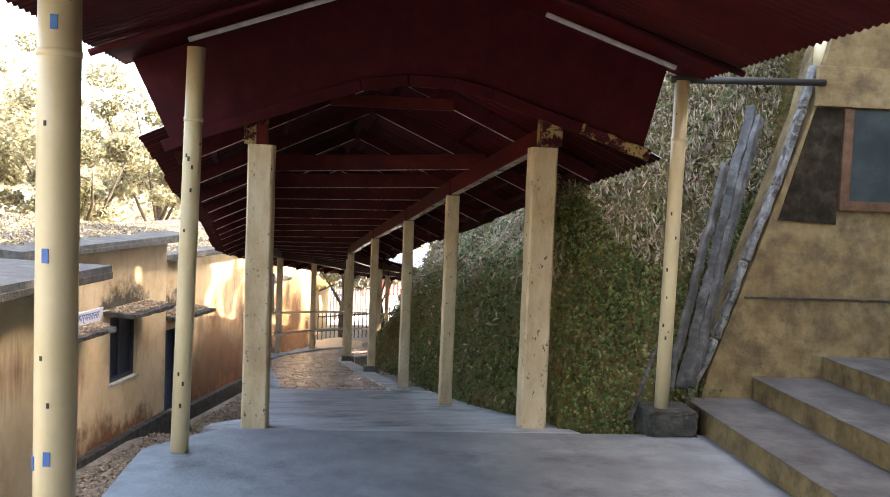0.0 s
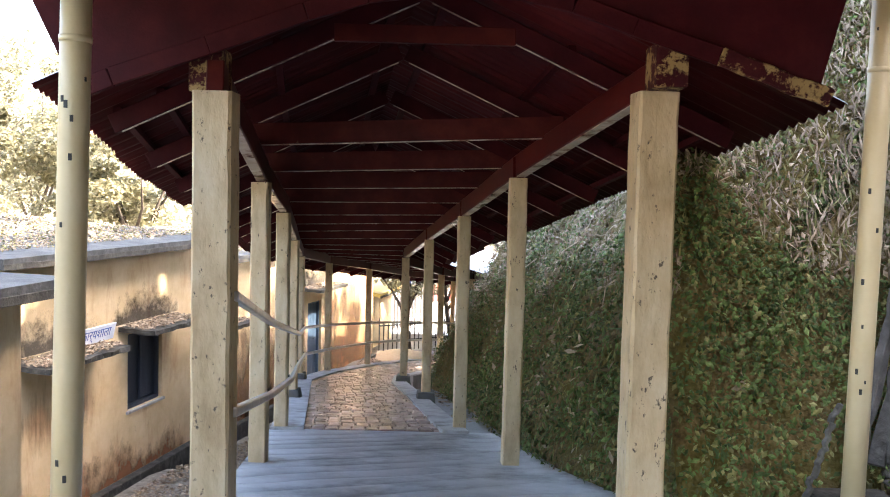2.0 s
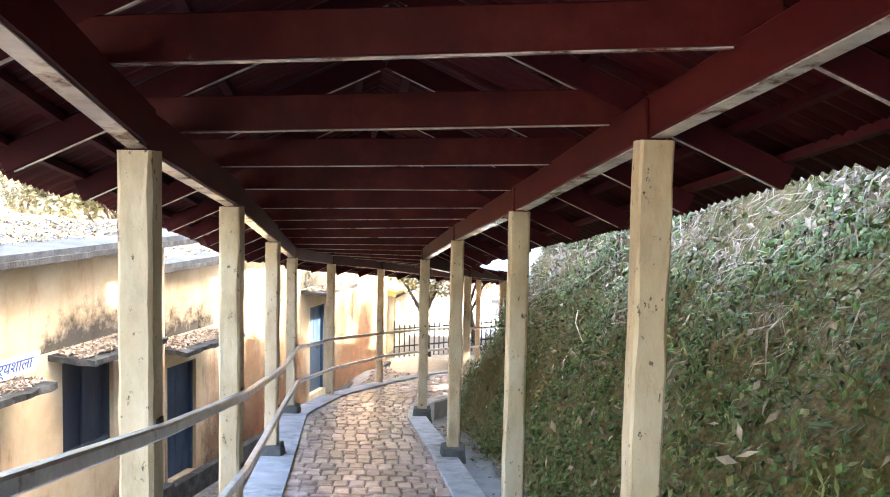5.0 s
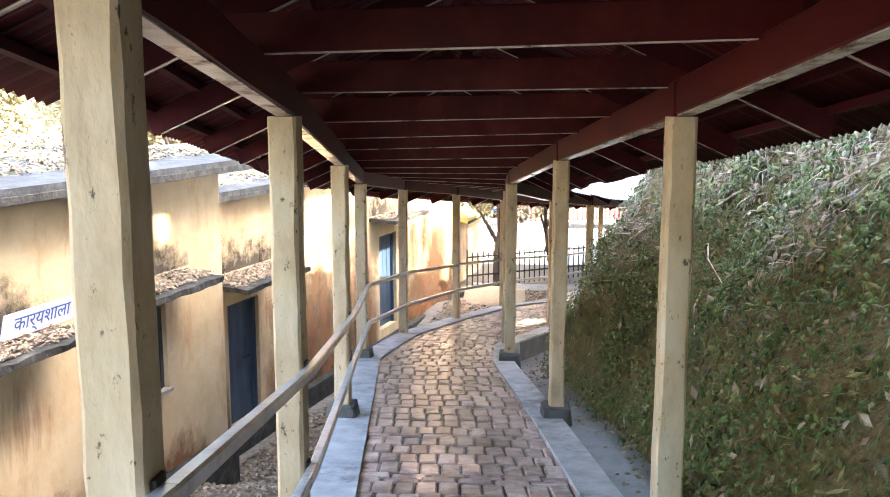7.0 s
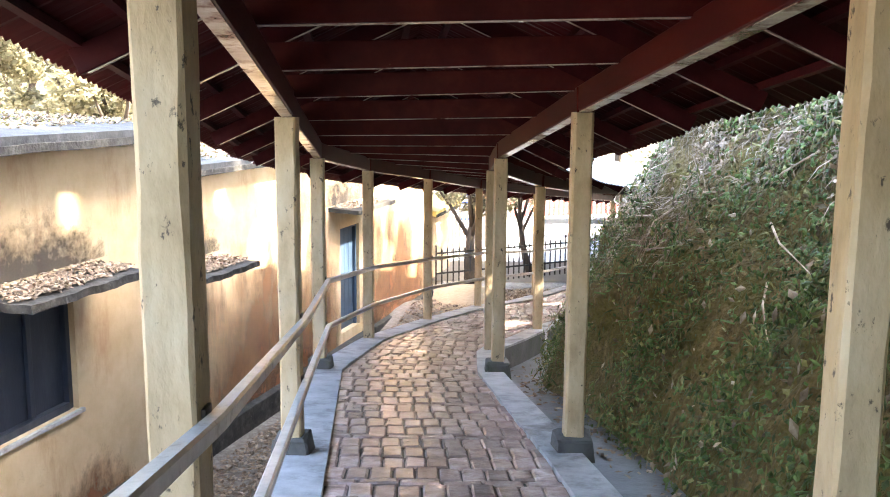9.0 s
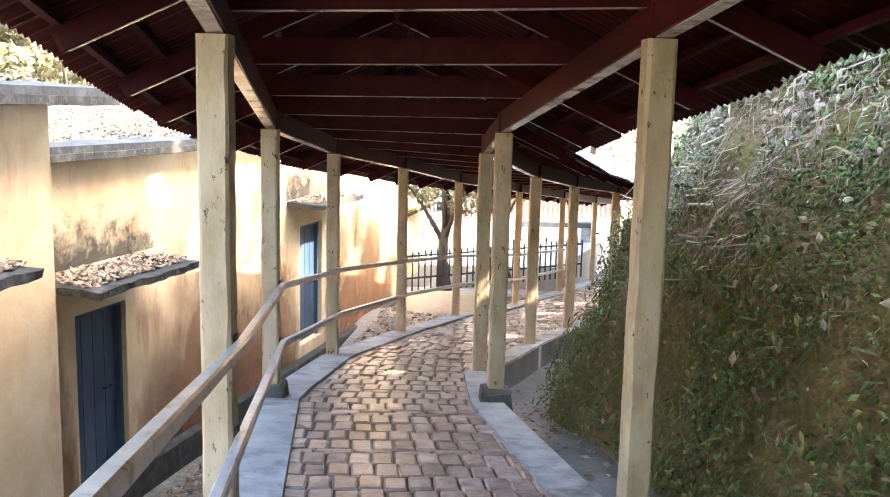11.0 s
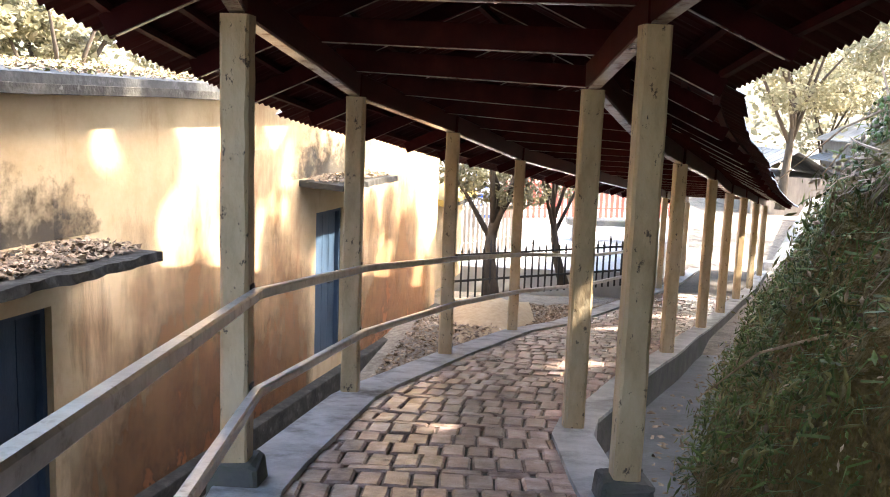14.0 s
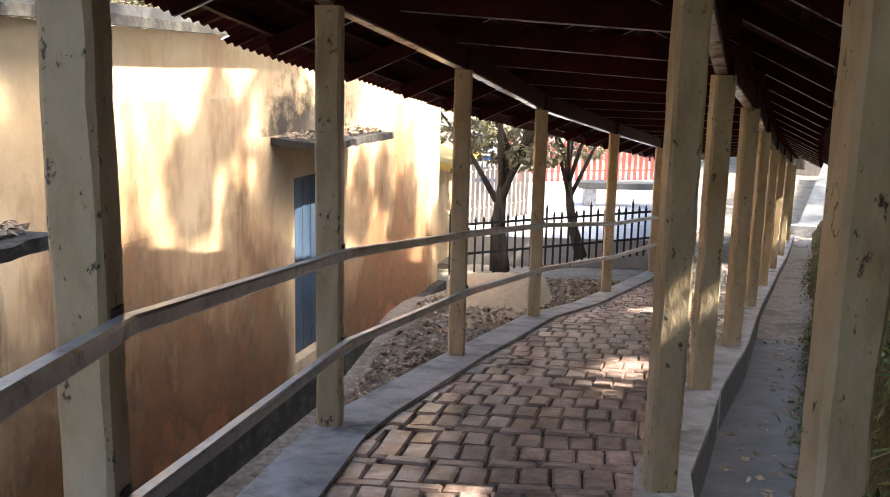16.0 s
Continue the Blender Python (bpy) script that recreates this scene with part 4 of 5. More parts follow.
def straw(name, n, y0, y1, keep, label, seed, long=(.09, .34), mat=None, v0=.08):
    """Hanging dry stalks: narrow bent strips."""
    r = np.random.default_rng(seed)
    pts, nr, ys, vs = bank_samples(n, y0, y1, v0, 1)
    h = height_over(pts, ys)
    patch = np.array([noise.noise((p[0] * 1.3, p[1] * 1.3, p[2] * 1.3)) for p in pts])
    ok = keep(h, patch, r.uniform(0, 1, n))
    pts, nr = pts[ok], nr[ok]
    n = len(pts)
    L, W = r.uniform(*long, (n, 1)), .002 + .008 * r.uniform(0, 1, (n, 1)) ** 2
    d = np.stack([-.35 + r.normal(0, .25, n), r.normal(0, .5, n), -1 + r.normal(0, .3, n)], 1)
    d /= np.linalg.norm(d, axis=1)[:, None]
    side = np.cross(d, nr)
    side /= np.linalg.norm(side, axis=1)[:, None]
    p0 = pts + nr * .02
    p1 = p0 + d * L * .5 + nr * r.uniform(.02, .12, (n, 1))
    p2 = p0 + d * L + nr * r.uniform(0, .1, (n, 1)) + np.array([0, 0, -.05])
    verts = np.stack([p0 - side * W, p0 + side * W, p1 - side * W, p1 + side * W, p2], 1).reshape(-1, 3)
    b = (np.arange(n) * 5)[:, None]
    tri = [[0, 1, 3], [0, 3, 2], [2, 3, 4]]
    faces = np.stack([b + np.array([t]) for t in tri], 1).reshape(-1, 3)
    me = bpy.data.meshes.new(name)
    me.from_pydata(verts.tolist(), [], faces.tolist())
    me.materials.append(mat or STRAW)
    return tagged(new(name, me), label, "straw", kind="stuff")


straw("dry_straw", 34000, 6.4, 18.5, lambda h, p, r: (h > CUT + p * 1.2 - .3) & (r < .8 + p), "matted grey dry straw hanging over the bank", 8)
straw("creeper_stems", 13000, 6.4, 24, lambda h, p, r: (h < CUT + p * 1.3) & (r < .6 + p), "thin green creeper stems between the leaves", 9, (.04, .16), GREEN, .01)


# fallen twigs caught on the bank
tp, tn, ty, tv = bank_samples(46, 7, 20, .2, .75)
for p, q in zip(tp, tn):
    bm = bmesh.new()
    a = Vector(p) + Vector(q) * .08
    d = Vector((rng.normal(0, .15), rng.normal(0, 1), rng.normal(-.2, .6))).normalized() * rng.uniform(.35, 1.3)
    d -= Vector(q) * d.dot(Vector(q))
    tube(bm, [a, a + d * .4 + Vector((0, 0, rng.normal(0, .05))) + Vector(q) * .05, a + d], .006, 5, [.009, .007, .003])
    tagged(part("fallen_twig", bm, STRAW), "bare grey fallen twig lying on the bank", "twig", "twigs on the bank")

# weeds beside the landing, against the near house
n = 900
wx, wy = rng.uniform(-2.0, -1.0, n), rng.uniform(2.4, 5.4, n)
cl = np.array([noise.noise((a * 2.2, b * 2.2, 5)) for a, b in zip(wx, wy)])
wx, wy = wx[cl > -.05], wy[cl > -.05]
wp = np.array([(a, b, low_z(a, b) + c) for a, b, c in zip(wx, wy, rng.uniform(0, .22, len(wx)))])
wn_ = rng.normal(0, .6, (len(wp), 3)) + np.array([0, 0, 1.0])
wn_ /= np.linalg.norm(wn_, axis=1)[:, None]
me = leaf_mesh("weeds", wp, wn_, rng.uniform(.02, .05, len(wp)), [GREEN, OLIVE], 2.6, .4, 31)
tagged(new("weeds", me), "small green weeds in the soil by the landing", "weeds", kind="stuff")

n = 62000
ex, ez = rng.uniform(2.15, 5.2, n), rng.uniform(.1, 6, n)
ok = ex < 3.32 + .42 * ez
ex, ez = ex[ok], ez[ok]
pts = np.array([end_point(a, b) for a, b in zip(ex, ez)]) + np.array([0, -.03, 0])
nrm = np.tile(np.array([0, -.85, .53]), (len(pts), 1))
patch = np.array([noise.noise((a * 1.3, 0, b * 1.3)) for a, b in zip(ex, ez)])
low = ez < 1.6 + patch * 1.2
sparse = rng.uniform(0, 1, len(ez)) < .6 + patch
for nm, sel, mats, lab in (("creeper_leaves", low & sparse, [GREEN, GREEN, OLIVE], "dense dark green creeper leaves on the bank"),
                           ("upper_leaves", ~low & sparse, [OLIVE, GREEN, DRY, STRAW], "olive leaves and dry stalks on the bank")):
    me = leaf_mesh(nm, pts[sel] + nrm[sel] * rng.uniform(0, .1, (sel.sum(), 1)), nrm[sel], rng.uniform(.012, .033, sel.sum()), mats, 1.7, .4, 12)
    tagged(new(nm, me), lab, "plants", kind="stuff")
stalk = np.flatnonzero(~low)[:7500]
me = leaf_mesh("dry_straw", pts[stalk] + nrm[stalk] * .08, nrm[stalk], rng.uniform(.008, .018, len(stalk)), [STRAW, STRAW, OLIVE], 9, 1.6, 14)
tagged(new("dry_straw", me), "matted dry straw hanging over the end of the bank", "straw", kind="stuff")


# ---- dead leaves ----
def litter(name, pts, size, mats, label, seed):
    nr = np.tile(np.array([0, 0, 1.0]), (len(pts), 1))
    me = leaf_mesh(name, pts, nr * 1.4, rng.uniform(*size, len(pts)), mats, 1.7, 0, seed)
    return tagged(new(name, me), label, "dead leaves", kind="stuff")


def on_house(ob, n, x0, x1, y0, y1, z):
    p = np.stack([rng.uniform(x0, x1, n), y0 + (y1 - y0) * rng.uniform(0, 1, n) ** .8, rng.uniform(0, .035, n)], 1)
    return np.array([tuple(ob.matrix_world @ Vector((a, b, z(a, b) + c))) for a, b, c in p])


top = lambda z: (lambda a, b: z + .085 - .05 * b)
litter("dry_leaves", on_house(ha, 900, 3.0, 4.6, .02, .5, top(-.25)), (.02, .052), [DRY, DRY, STRAW], "curled dry leaves lying on a canopy", 31)
litter("dry_leaves", on_house(ha, 900, .5, 2.3, .02, .5, top(-.36)), (.02, .052), [DRY, DRY, STRAW], "curled dry leaves lying on a canopy", 32)
litter("dry_leaves", on_house(hb, 1100, .9, 2.65, .02, .62, top(-.76)), (.02, .052), [DRY, DRY, STRAW], "curled dry leaves lying on a canopy", 33)
litter("dry_leaves", on_house(hb, 520, 6.6, 8.4, .02, .45, top(-.56)), (.02, .052), [DRY, DRY, STRAW], "curled dry leaves lying on a canopy", 34)
litter("dry_leaves", on_house(ha, 9000, 0, 5.8, -4.3, -.1, lambda a, b: 1.085 - .07 * (b - .4) * .93), (.016, .04), [DRY, STRAW, OLIVE], "dry leaves covering a flat roof", 35)
litter("dry_leaves", on_house(hb, 9000, .2, 9, -4.3, 0, lambda a, b: .555 - .07 * (b - .24) * .93), (.016, .04), [DRY, STRAW, OLIVE], "dry leaves covering a flat roof", 36)
gy = rng.uniform(11, 31, 15000)
gl = np.interp(gy, [p[1] for p in LPOST], [p[0] for p in LPOST]) - .15
gw = np.where(gy < 17.9, -4.5 + .2127 * (gy - 12.5), -4.10 + .271 * (gy - 17.9)) + .4
gx = gw + (gl - gw) * rng.uniform(0, 1, len(gy))
litter("dry_leaves", np.array([(a, b, low_z(a, b) + .01 + rng.uniform(0, .03)) for a, b in zip(gx, gy)]), (.025, .07), [DRY, STRAW, DRY],
       "dry leaves strewn over the gravel below the walk", 37)
gy = rng.uniform(12, 26, 420)
gx = np.array([kerb_in(v) + .3 + (gutter_out(v) - kerb_in(v) - .3) * rng.uniform(0, 1) ** .5 for v in gy])
litter("dry_leaves", np.array([(a, b, floor_z(b) + .038 - foot_drop(b)) for a, b in zip(gx, gy)]), (.02, .055), [DRY], "dry leaves lying in the drain channel", 38)
gx, gy = rng.uniform(-2.6, -.95, 1600), rng.uniform(2.5, 9.5, 1600)
litter("weeds", np.array([(a, b, low_z(a, b) + rng.uniform(0, .16)) for a, b in zip(gx, gy)]), (.03, .07), [GREEN, OLIVE, GREEN], "low green weeds beside the landing", 39)


# ---- trees ----
def tree(x, y, z, h, crown, spread, n, name="tree", label="leafy green tree with a forked dark trunk", mats=None, size=(.06, .14), trunk=.13, seed=0, group="", lean=(0, 0), base=.4):
    r = np.random.default_rng(seed)
    n, size = int(n * 2.3), (size[0] * .5, size[1] * .62)
    ob = thing(name, label, "tree", group, at=(x, y, z))
    bm = bmesh.new()
    k = 7
    pts = [(lean[0] * t + .12 * math.sin(3 * t + seed), lean[1] * t + .1 * math.cos(2.5 * t + seed), h * base * 1.25 * t - .1) for t in [j / k for j in range(k + 1)]]
    tube(bm, pts, trunk, 9, [trunk * (1.25 - .75 * j / k) for j in range(k + 1)])
    part("trunk", bm, BARK, ob, smooth=True)
    top = Vector(pts[-1])
    tips = []
    for j in range(7):
        a = 2 * math.pi * j / 7 + r.uniform(-.4, .4)
        start = Vector(pts[4 + j % 4])
        tip = Vector((math.cos(a) * spread * r.uniform(.5, .9), math.sin(a) * spread * r.uniform(.5, .9), h * r.uniform(.6, .95))) + Vector((lean[0], lean[1], 0))
        mid = start.lerp(tip, .5) + Vector((r.uniform(-.2, .2), r.uniform(-.2, .2), r.uniform(-.1, .3)))
        bm = bmesh.new()
        tube(bm, [start, mid, tip], .05, 6, [trunk * .5, trunk * .3, trunk * .1])
        part("limb", bm, BARK, ob, smooth=True)
        tips += [mid, tip, start.lerp(tip, .75)]
    cl = []
    for c in range(crown):
        t = tips[c % len(tips)]
        cl.append((np.array(t) + r.normal(0, spread * .28, 3) * np.array([1, 1, .8]), r.uniform(.25, .5) * spread * .55))
    which = r.integers(0, len(cl), n)
    dirs = r.normal(0, 1, (n, 3))
    dirs /= np.linalg.norm(dirs, axis=1)[:, None]
    cen = np.array([cl[k][0] for k in which]) + dirs * (np.array([cl[k][1] for k in which]) * r.uniform(.35, 1.0, n) ** .5)[:, None] * np.array([1, 1, .7])
    me = leaf_mesh("crown", cen, dirs * .4 + np.array([0, 0, .8]), r.uniform(*size, n), mats or [TREEA, TREEB], 1.7, .2, seed, True)
    c = new("crown", me)
    c.parent = ob
    return ob


def thin_leaf(name, colours, glow):
    """Leaf paint with light coming through from behind."""
    m = leaf_paint(name, colours)
    n, l = m.node_tree.nodes, m.node_tree.links
    tr, mx = n.new("ShaderNodeBsdfTranslucent"), n.new("ShaderNodeMixShader")
    tr.inputs["Color"].default_value = (*glow, 1)
    mx.inputs[0].default_value = .4
    l.new(n["Principled BSDF"].outputs[0], mx.inputs[1])
    l.new(tr.outputs[0], mx.inputs[2])
    l.new(mx.outputs[0], n["Material Output"].inputs[0])
    return m


TREEA = thin_leaf("tree_leaf", [(.10, .095, .055), (.17, .16, .10), (.26, .24, .165)], (.30, .285, .17))
TREEB = thin_leaf("tree_leaf_light", [(.17, .16, .09), (.26, .24, .145), (.38, .34, .23)], (.38, .35, .24))
# trees beyond the houses
for k, (x, y, z, h, sp) in enumerate([(-12, 22, -2, 8, 3.2), (-15, 30, -2, 9, 3.6), (-11.5, 14, -2, 7.5, 3), (-17, 16, -1, 9, 3.8), (-9.5, 33, -3, 8, 3), (-20, 24, -1, 11, 4),
                                      (-14, 8, -1.5, 8, 3.4), (-22, 10, 0, 11, 4.4), (-8, 40, -3, 9, 3.4), (-16, 41, -3, 11, 4)]):
    tree(x, y, z, h, 40, sp, 5200, seed=20 + k, group="trees behind the houses", size=(.12, .26), trunk=.16, base=.35)
# trees past the fence
tree(.1, 31.0, LOW, 4.3, 30, 1.7, 3800, base=.36, seed=3, size=(.07, .15), trunk=.13, lean=(.15, 0), label="small leafy tree with a forked trunk by the fence")
tree(1.75, 32.3, LOW, 4.2, 26, 1.6, 3200, base=.36, seed=4, size=(.07, .15), trunk=.09, lean=(-.5, .1), label="slender leaning tree by the fence")
for k, (x, y, z, h, sp) in enumerate([(-3, 47, -3, 9, 3.4), (2, 50, -3, 9, 3.6), (7, 52, -3, 10, 3.8), (12, 50, -3, 10, 4), (17, 46, -2, 11, 4), (14, 38, -2, 9, 3.6),
                                      (20, 36, -1, 11, 4.4)]):
    tree(x, y, z, h, 40, sp, 5000, seed=40 + k, group="trees beyond the court", size=(.13, .28), trunk=.17, base=.35)
# tall, mostly unseen trees up on the bank, added to shade the houses
for k, (x, y, z, h, sp) in enumerate([(9, 7, 7.5, 7, 2.6), (8.6, 12.5, 6.5, 7.5, 2.8), (8.3, 16.6, 4, 8.5, 2.4), (8.0, 19.6, 1.5, 9.5, 1.5), (7.9, 10.2, 5.2, 5, 2.3), (7.9, 13.8, 4.8, 5.5, 2.4), (7.6, 16.6, 4.0, 5.5, 2.2), (8.9, 17.6, 2.6, 11.5, 1.9), (8.8, 19.0, 2, 12.5, 1.3), (9.8, 10.2, 7, 8.5, 2.0), (9.6, 14.6, 6, 9.5, 1.7), (8.4, 15.2, 4.5, 10, 2.6), (8.2, 12.2, 5.5, 9, 2.4)]):
    tree(x, y, z, h, 40, sp, 5600, seed=60 + k, group="trees on the bank", size=(.12, .26), trunk=.17, base=.55)
# trees where the bank ends
for k, (x, y, z, h, sp, n) in enumerate([(9.6, 21.8, -1, 10, 2.2, 9000), (10.0, 25.2, -1.5, 10.5, 2.4, 9000), (10.5, 29, -2, 11, 2.6, 9000), (13.5, 33, -2.5, 9, 2.8, 6000), (19.5, 66, -4.2, 10, 4.2, 7000), (25, 70, -4.2, 13, 5, 7000)]):
    tree(x, y, z, h, 46, sp, n, seed=80 + k, group="trees where the bank ends", mats=[TREEB, TREEB, TREEA], size=(.12, .24), trunk=.15, base=.3)
# mostly unseen, added so their sparse crowns dapple the long house
for k, (x, y) in enumerate(((9.3, 20.6), (9.0, 22.6), (9.4, 24.8))):
    tree(x, y, -1, 14.5, 22, 1.9, 750, seed=90 + k, group="tall thin trees", mats=[TREEB, TREEA], size=(.2, .42), trunk=.16, base=.62,
         label="tall thin tree with a sparse crown, added to dapple the wall")
# woods all round the place
r = np.random.default_rng(77)
n = 95000
ang = r.uniform(-2.6, 1.45, n)
rad = r.uniform(48, 75, n)
hh = r.uniform(0, 1, n) ** .8 * (10 + 5 * np.sin(ang * 5) + 3 * np.sin(ang * 13 + 1) + (rad - 48) * .35)
cen = np.stack([np.sin(ang) * rad, 15 + np.cos(ang) * rad, LOW + hh], 1)
me = leaf_mesh("far_woods", cen, np.tile(np.array([0, -.3, 1.0]), (n, 1)), r.uniform(.16, .44, n), [TREEA, TREEB], 1.5, .2, 78, True)
tagged(new("far_woods", me), "wooded slopes in the distance", "woods", kind="stuff")

# ---- past the end of the long house ----
PALE = surface("pale_court", [(.42, .41, .39), (.5, .49, .47), (.56, .55, .53)], 2, rough=.85, bump=.2)
bm = bmesh.new()
prism(bm, [(-4, 33.6), (3.1, 33.6), (5.2, 39), (6.6, 42.5), (6.6, 47), (-4, 47)], LOW - 1.2, LOW + .02)
tagged(part("pavement_court", bm, PALE), "pale concrete court beyond the fence", "court", kind="structure")
# sand heap beside the path
bm = bmesh.new()
SAND = surface("sand", [(.36, .27, .16), (.44, .34, .21), (.5, .4, .26)], 12, rough=.95, bump=.5)
rows = [[bm.verts.new((-.75 + 1.5 * i / 14, 26.4 + 3.2 * j / 16, LOW + .1 + (.22 + .1 * j / 16) * max(0, math.sin(math.pi * i / 14) * math.sin(math.pi * j / 16)) ** .8
                      + .03 * noise.noise((i * .6, j * .6, 2)))) for i in range(15)] for j in range(17)]
for p, q in zip(rows, rows[1:]):
    for k in range(14):
        bm.faces.new((p[k], p[k + 1], q[k + 1], q[k]))
tagged(part("sand_mound", bm, SAND, smooth=True), "low heap of yellow sand beside the path", "sand")


def fence(name, a, b, h, step, mat, label, w=.035, rails=(.25, .85)):
    a, b = Vector(a), Vector(b)
    ob = thing(name, label, "fence", at=tuple(a))
    d = b - a
    n = int(d.length / step)
    for k in range(n + 1):
        bm = bmesh.new()
        p = d * (k / n)
        hh = h * (1.15 if k % 6 == 0 else 1)
        box(bm, (p.x - w / 2, p.y - w / 2, p.z - .1), (p.x + w / 2, p.y + w / 2, p.z + hh * .93))
        v = bmesh.ops.create_cone(bm, cap_ends=True, segments=4, radius1=w * .8, radius2=.002, depth=hh * .12, matrix=Matrix.Translation(p + Vector((0, 0, hh * .98))))
        part("picket", bm, mat, ob)
    for r in rails:
        bm = bmesh.new()
        beam(bm, Vector((0, 0, h * r)), d + Vector((0, 0, h * r)), .03, .04)
        part("rail", bm, mat, ob)
    return ob


fence("picket_fence", (-.75, 30.3, LOW + .05), (3.5, 32.8, LOW + .05), .82, .155, BLACK, "low black iron picket fence")
REDFENCE = surface("red_fence_paint", [(.36, .07, .05), (.46, .10, .07)], 6, rough=.6)
fence("red_fence", (.8, 43, LOW), (6.5, 45, LOW), 1.25, .2, REDFENCE, "red painted wooden fence beyond the court", .09)
DULL = surface("weathered_wood", [(.16, .14, .12), (.26, .23, .2)], 6, rough=.85, bump=.5, stretch=(1, 1, .2))
fence("board_fence", (-1.6, 33.2, LOW), (.9, 36.6, LOW), 1.35, .17, DULL, "grey weathered board fence", .07)
# low dark benches of stone on the court
for x, y, l, z in ((2.3, 38.2, 2.5, .62),):
    ob = thing("stone_bench", "long dark stone bench on the court", "bench", "benches on the court", at=(x, y, LOW))
    bm = bmesh.new()
    box(bm, (0, 0, z - .16), (l, .6, z), .02)
    part("seat", bm, DARKCON, ob)
    for k in (.15, l - .45):
        bm = bmesh.new()
        box(bm, (k, .08, 0), (k + .3, .52, z - .16), .01)
        part("support", bm, KERB, ob)
# blue and white banner on a post
ob = thing("banner", "faded blue and white banner on a post", "banner", at=(-.05, 36.2, LOW))
bm = bmesh.new()
box(bm, (-.32, 0, .55), (.32, .02, 2.1))
part("cloth", bm, WHITE, ob)
for k in range(5):
    bm = bmesh.new()
    box(bm, (-.24, -.004, .8 + k * .25), (.24 - .1 * (k % 2), -.001, .88 + k * .25))
    part("bar", bm, INK, ob)
bm = bmesh.new()
tube(bm, [(-.36, .01, 0), (-.36, .01, 2.2)], .025, 8)
part("post", bm, ZINC, ob)
# small ochre house behind the long one
YEL = surface("yellow_board", [(.5, .34, .08), (.6, .42, .12)], 4, rough=.7)
hf, lf = house("small_house", (-1.0, 31.2), (-.5, 33.4), LOW - .1, -1.5, 3, [], PLASTER, "small sunlit ochre house with a low roof", .25, YEL, .25)
# sheds with pale metal roofs beyond the walk's end
for nm, x, y, wx, wy, z0, z1, lab in (("shed", 13.2, 58.0, 4.0, 7, -2.3, -1.1, "shed with a pale grey corrugated roof"),):
    ob = thing(nm, lab, "shed", "sheds past the walk", at=(x, y, -4.2))
    bm = bmesh.new()
    box(bm, (0, 0, -.2), (wx, wy, z0 + 4.2))
    part("wall", bm, DULL, ob)
    for k in range(14):
        bm = bmesh.new()
        ya, yb = wy * k / 14 - .2, wy * (k + 1) / 14 - .18
        pr = [(-.4, z0 + 4.2 - .1), (wx / 2, z1 + 4.2), (wx + .4, z0 + 4.2 - .1), (wx + .4, z0 + 4.2 - .08), (wx / 2, z1 + 4.2 + .03), (-.4, z0 + 4.2 - .08)]
        prism(bm, [(a, b + .02 * (k % 2)) for a, b in pr], ya, yb, "y")
        part("roof_sheet", bm, OLDZINC, ob)
ob = thing("timber_house", "weathered timber house with a lean-to awning by the footpath", "house", "sheds past the walk", at=(18.6, 60.0, -4.6))
bm = bmesh.new()
box(bm, (0, 0, 0), (3, 4, 4.1), .02)
part("wall", bm, DULL, ob)
for k in range(6):
    bm = bmesh.new()
    box(bm, (-.9, k * .68, 3.0), (.0, k * .68 + .66, 3.03))
    for v in bm.verts:
        v.co.z += .35 * (v.co.x + .9)
    part("awning_sheet", bm, OLDZINC, ob)
for y in (.1, 3.9):
    bm = bmesh.new()
    box(bm, (-.86, y - .05, 0), (-.76, y + .05, 2.98))
    part("post", bm, DULL, ob)
bm = bmesh.new()
prism(bm, [(-.4, 4.0), (1.5, 4.9), (3.4, 4.0), (3.4, 4.06), (1.5, 4.97), (-.4, 4.06)], -.3, 4.3, "y")
part("roof", bm, OLDZINC, ob)
# slab over the drain, two steps before it and a footpath rising beyond
bm = bmesh.new()
box(bm, (8.45, 40.8, -4.3), (9.35, 41.1, -3.78), .02)
tagged(part("drain_slab", bm, KERB), "pale concrete slab across the drain", "slab")
# the gutter's dark grey stands in for tree shade on the footpath
bm = bmesh.new()
ribbon(bm, [[(8.75 + (y - 41) * .43, y, -3.8 + (y - 41) * .05), (9.6 + (y - 41) * .43, y, -3.8 + (y - 41) * .05), (9.6 + (y - 41) * .43, y, -4.6), (8.75 + (y - 41) * .43, y, -4.6)] for y in span(41.2, 56, 1)])
tagged(part("pavement_side", bm, GUTTER), "narrow footpath rising beyond the walk, darkened for shade", "path", kind="structure")

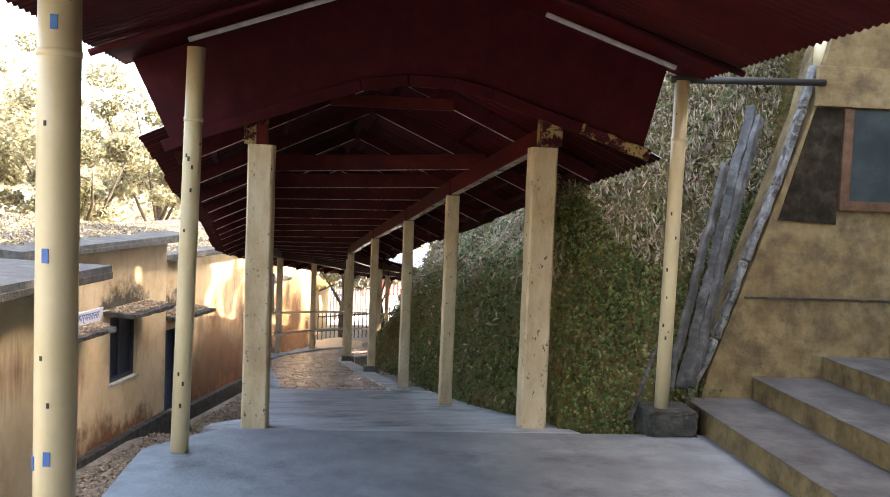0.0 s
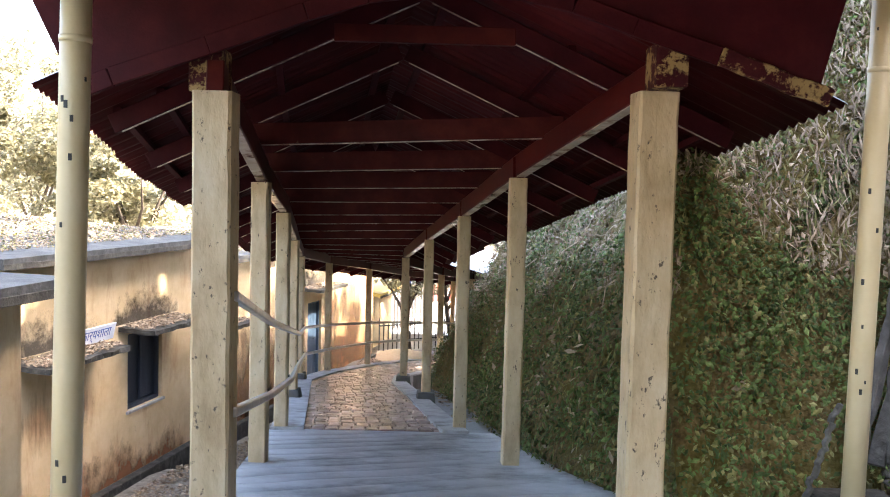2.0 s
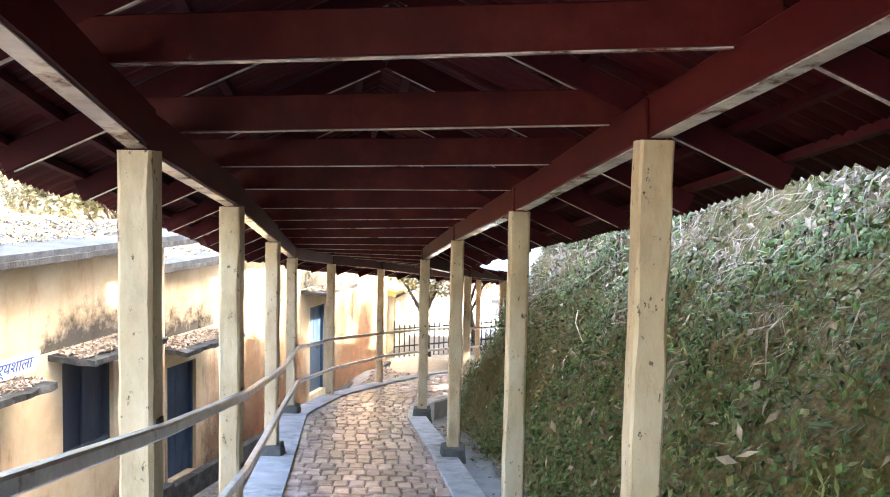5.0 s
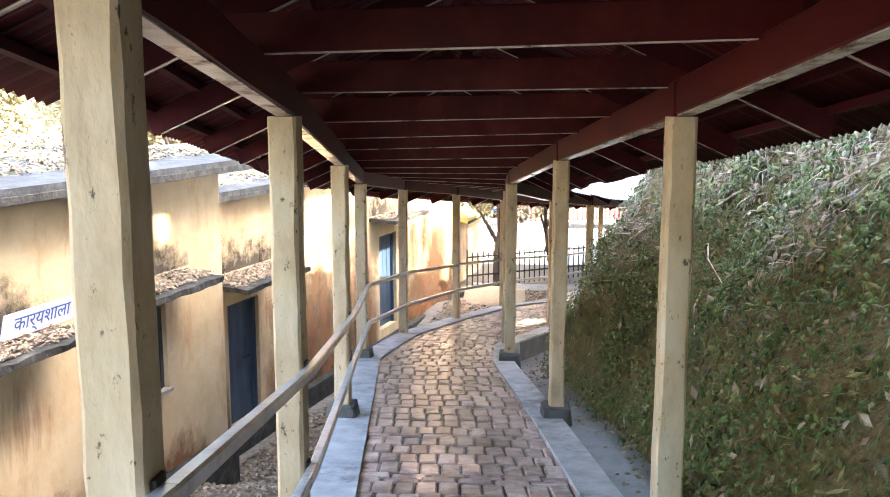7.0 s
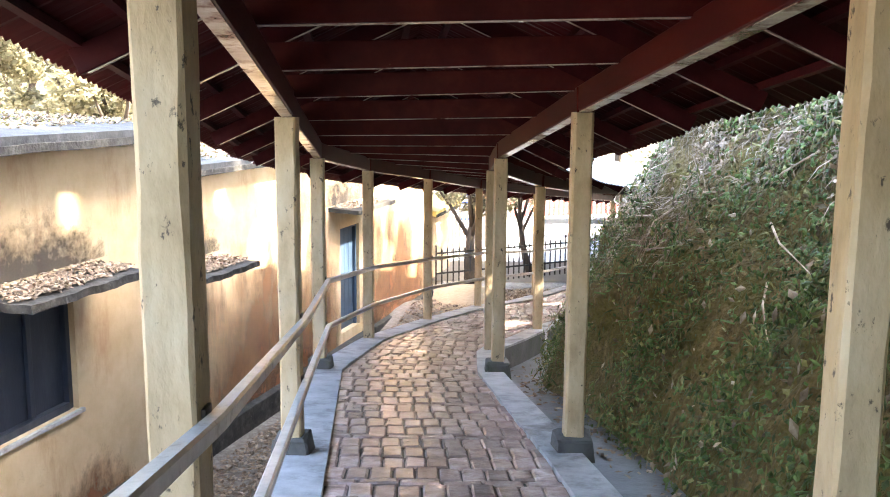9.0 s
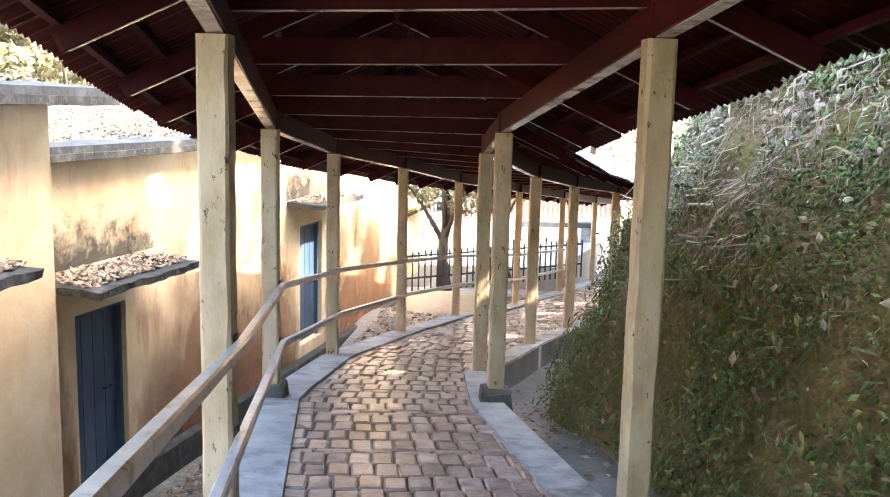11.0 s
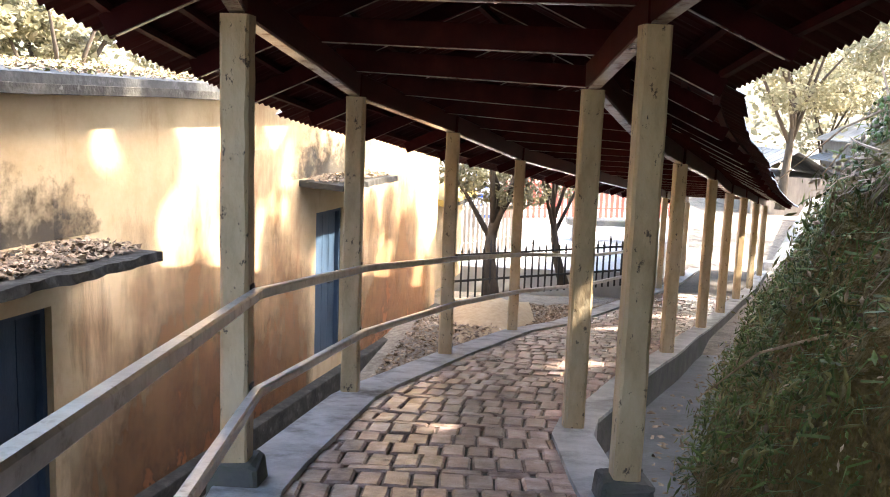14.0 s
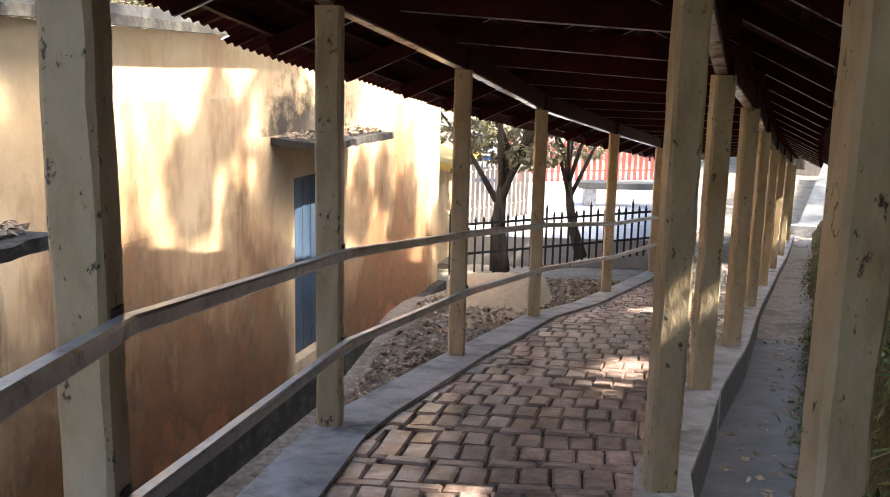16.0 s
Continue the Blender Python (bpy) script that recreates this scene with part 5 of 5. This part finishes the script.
# ---- bricks of the path ----
def brick_mesh(w, d, h=.05):
    bm = bmesh.new()
    c = .012
    lo = [bm.verts.new((sx * w / 2, sy * d / 2, -h)) for sx, sy in ((-1, -1), (1, -1), (1, 1), (-1, 1))]
    mid = [bm.verts.new((sx * w / 2, sy * d / 2, -c)) for sx, sy in ((-1, -1), (1, -1), (1, 1), (-1, 1))]
    top = [bm.verts.new((sx * (w / 2 - c), sy * (d / 2 - c), random.uniform(-.004, .003))) for sx, sy in ((-1, -1), (1, -1), (1, 1), (-1, 1))]
    for a, b in ((lo, mid), (mid, top)):
        for k in range(4):
            bm.faces.new((a[k], a[(k + 1) % 4], b[(k + 1) % 4], b[k]))
    bm.faces.new(top)
    bmesh.ops.recalc_face_normals(bm, faces=bm.faces)
    return finish(bm, "brick", BRICK)


HEADS = [brick_mesh(.136 * a, .262 * b) for a in (1, .96) for b in (1, .97)]
LAYS = [brick_mesh(.24 * a, .095) for a in (1, .95)]
places = []
y, row = 10.84, 0
while y < 33.5:
    flat = row % 5 in (2,) or row % 11 == 6
    deep = .105 if flat else .268
    yc = y + deep / 2
    xa, xb = left_x(yc) + .23, kerb_in(yc) - .01
    wide = .25 if flat else .142
    x = xa - random.uniform(0, wide * .6)
    while x < xb:
        if x + wide > xa:
            w = wide * random.uniform(.96, 1.05)
            slope = (floor_z(yc + .2) - floor_z(yc - .2)) / .4
            bend = (left_x(yc + .3) - left_x(yc - .3)) / .6 * .5 + (right_x(yc + .3) - right_x(yc - .3)) / .6 * .5
            places.append((flat, Matrix.Translation((x + w / 2, yc + random.uniform(-.006, .006) - .12 * bend * (x - xa), floor_z(yc - .12 * bend * (x - xa)) + random.uniform(-.006, .008)))
                           @ Matrix.Rotation(math.atan(slope), 4, "X") @ Matrix.Rotation(-bend * .6 + random.uniform(-.035, .035), 4, "Z")
                           @ Matrix.Rotation(random.uniform(-.03, .03), 4, "Y") @ Matrix.Rotation(random.uniform(-.02, .02), 4, "X")))
            x += w
        else:
            x += wide
    y += deep
    row += 1
near = [p for p in places if 13.2 < p[1].translation.y < 18.2][:300]
chosen = {id(p) for p in near}
for flat, m in near:
    ob = new("brick", random.choice(LAYS if flat else HEADS))
    ob.matrix_world = m
    ob.parent = path
verts, faces = [], []
for p in places:
    if id(p) in chosen:
        continue
    me = random.choice(LAYS if p[0] else HEADS)
    b = len(verts)
    verts += [tuple(p[1] @ v.co) for v in me.vertices]
    faces += [tuple(b + k for k in f.vertices) for f in me.polygons]
me = bpy.data.meshes.new("paving_bricks")
me.from_pydata(verts, [], faces)
me.materials.append(BRICKS)
ob = tagged(new("paving_bricks", me), kind="stuff")
ob.parent = path
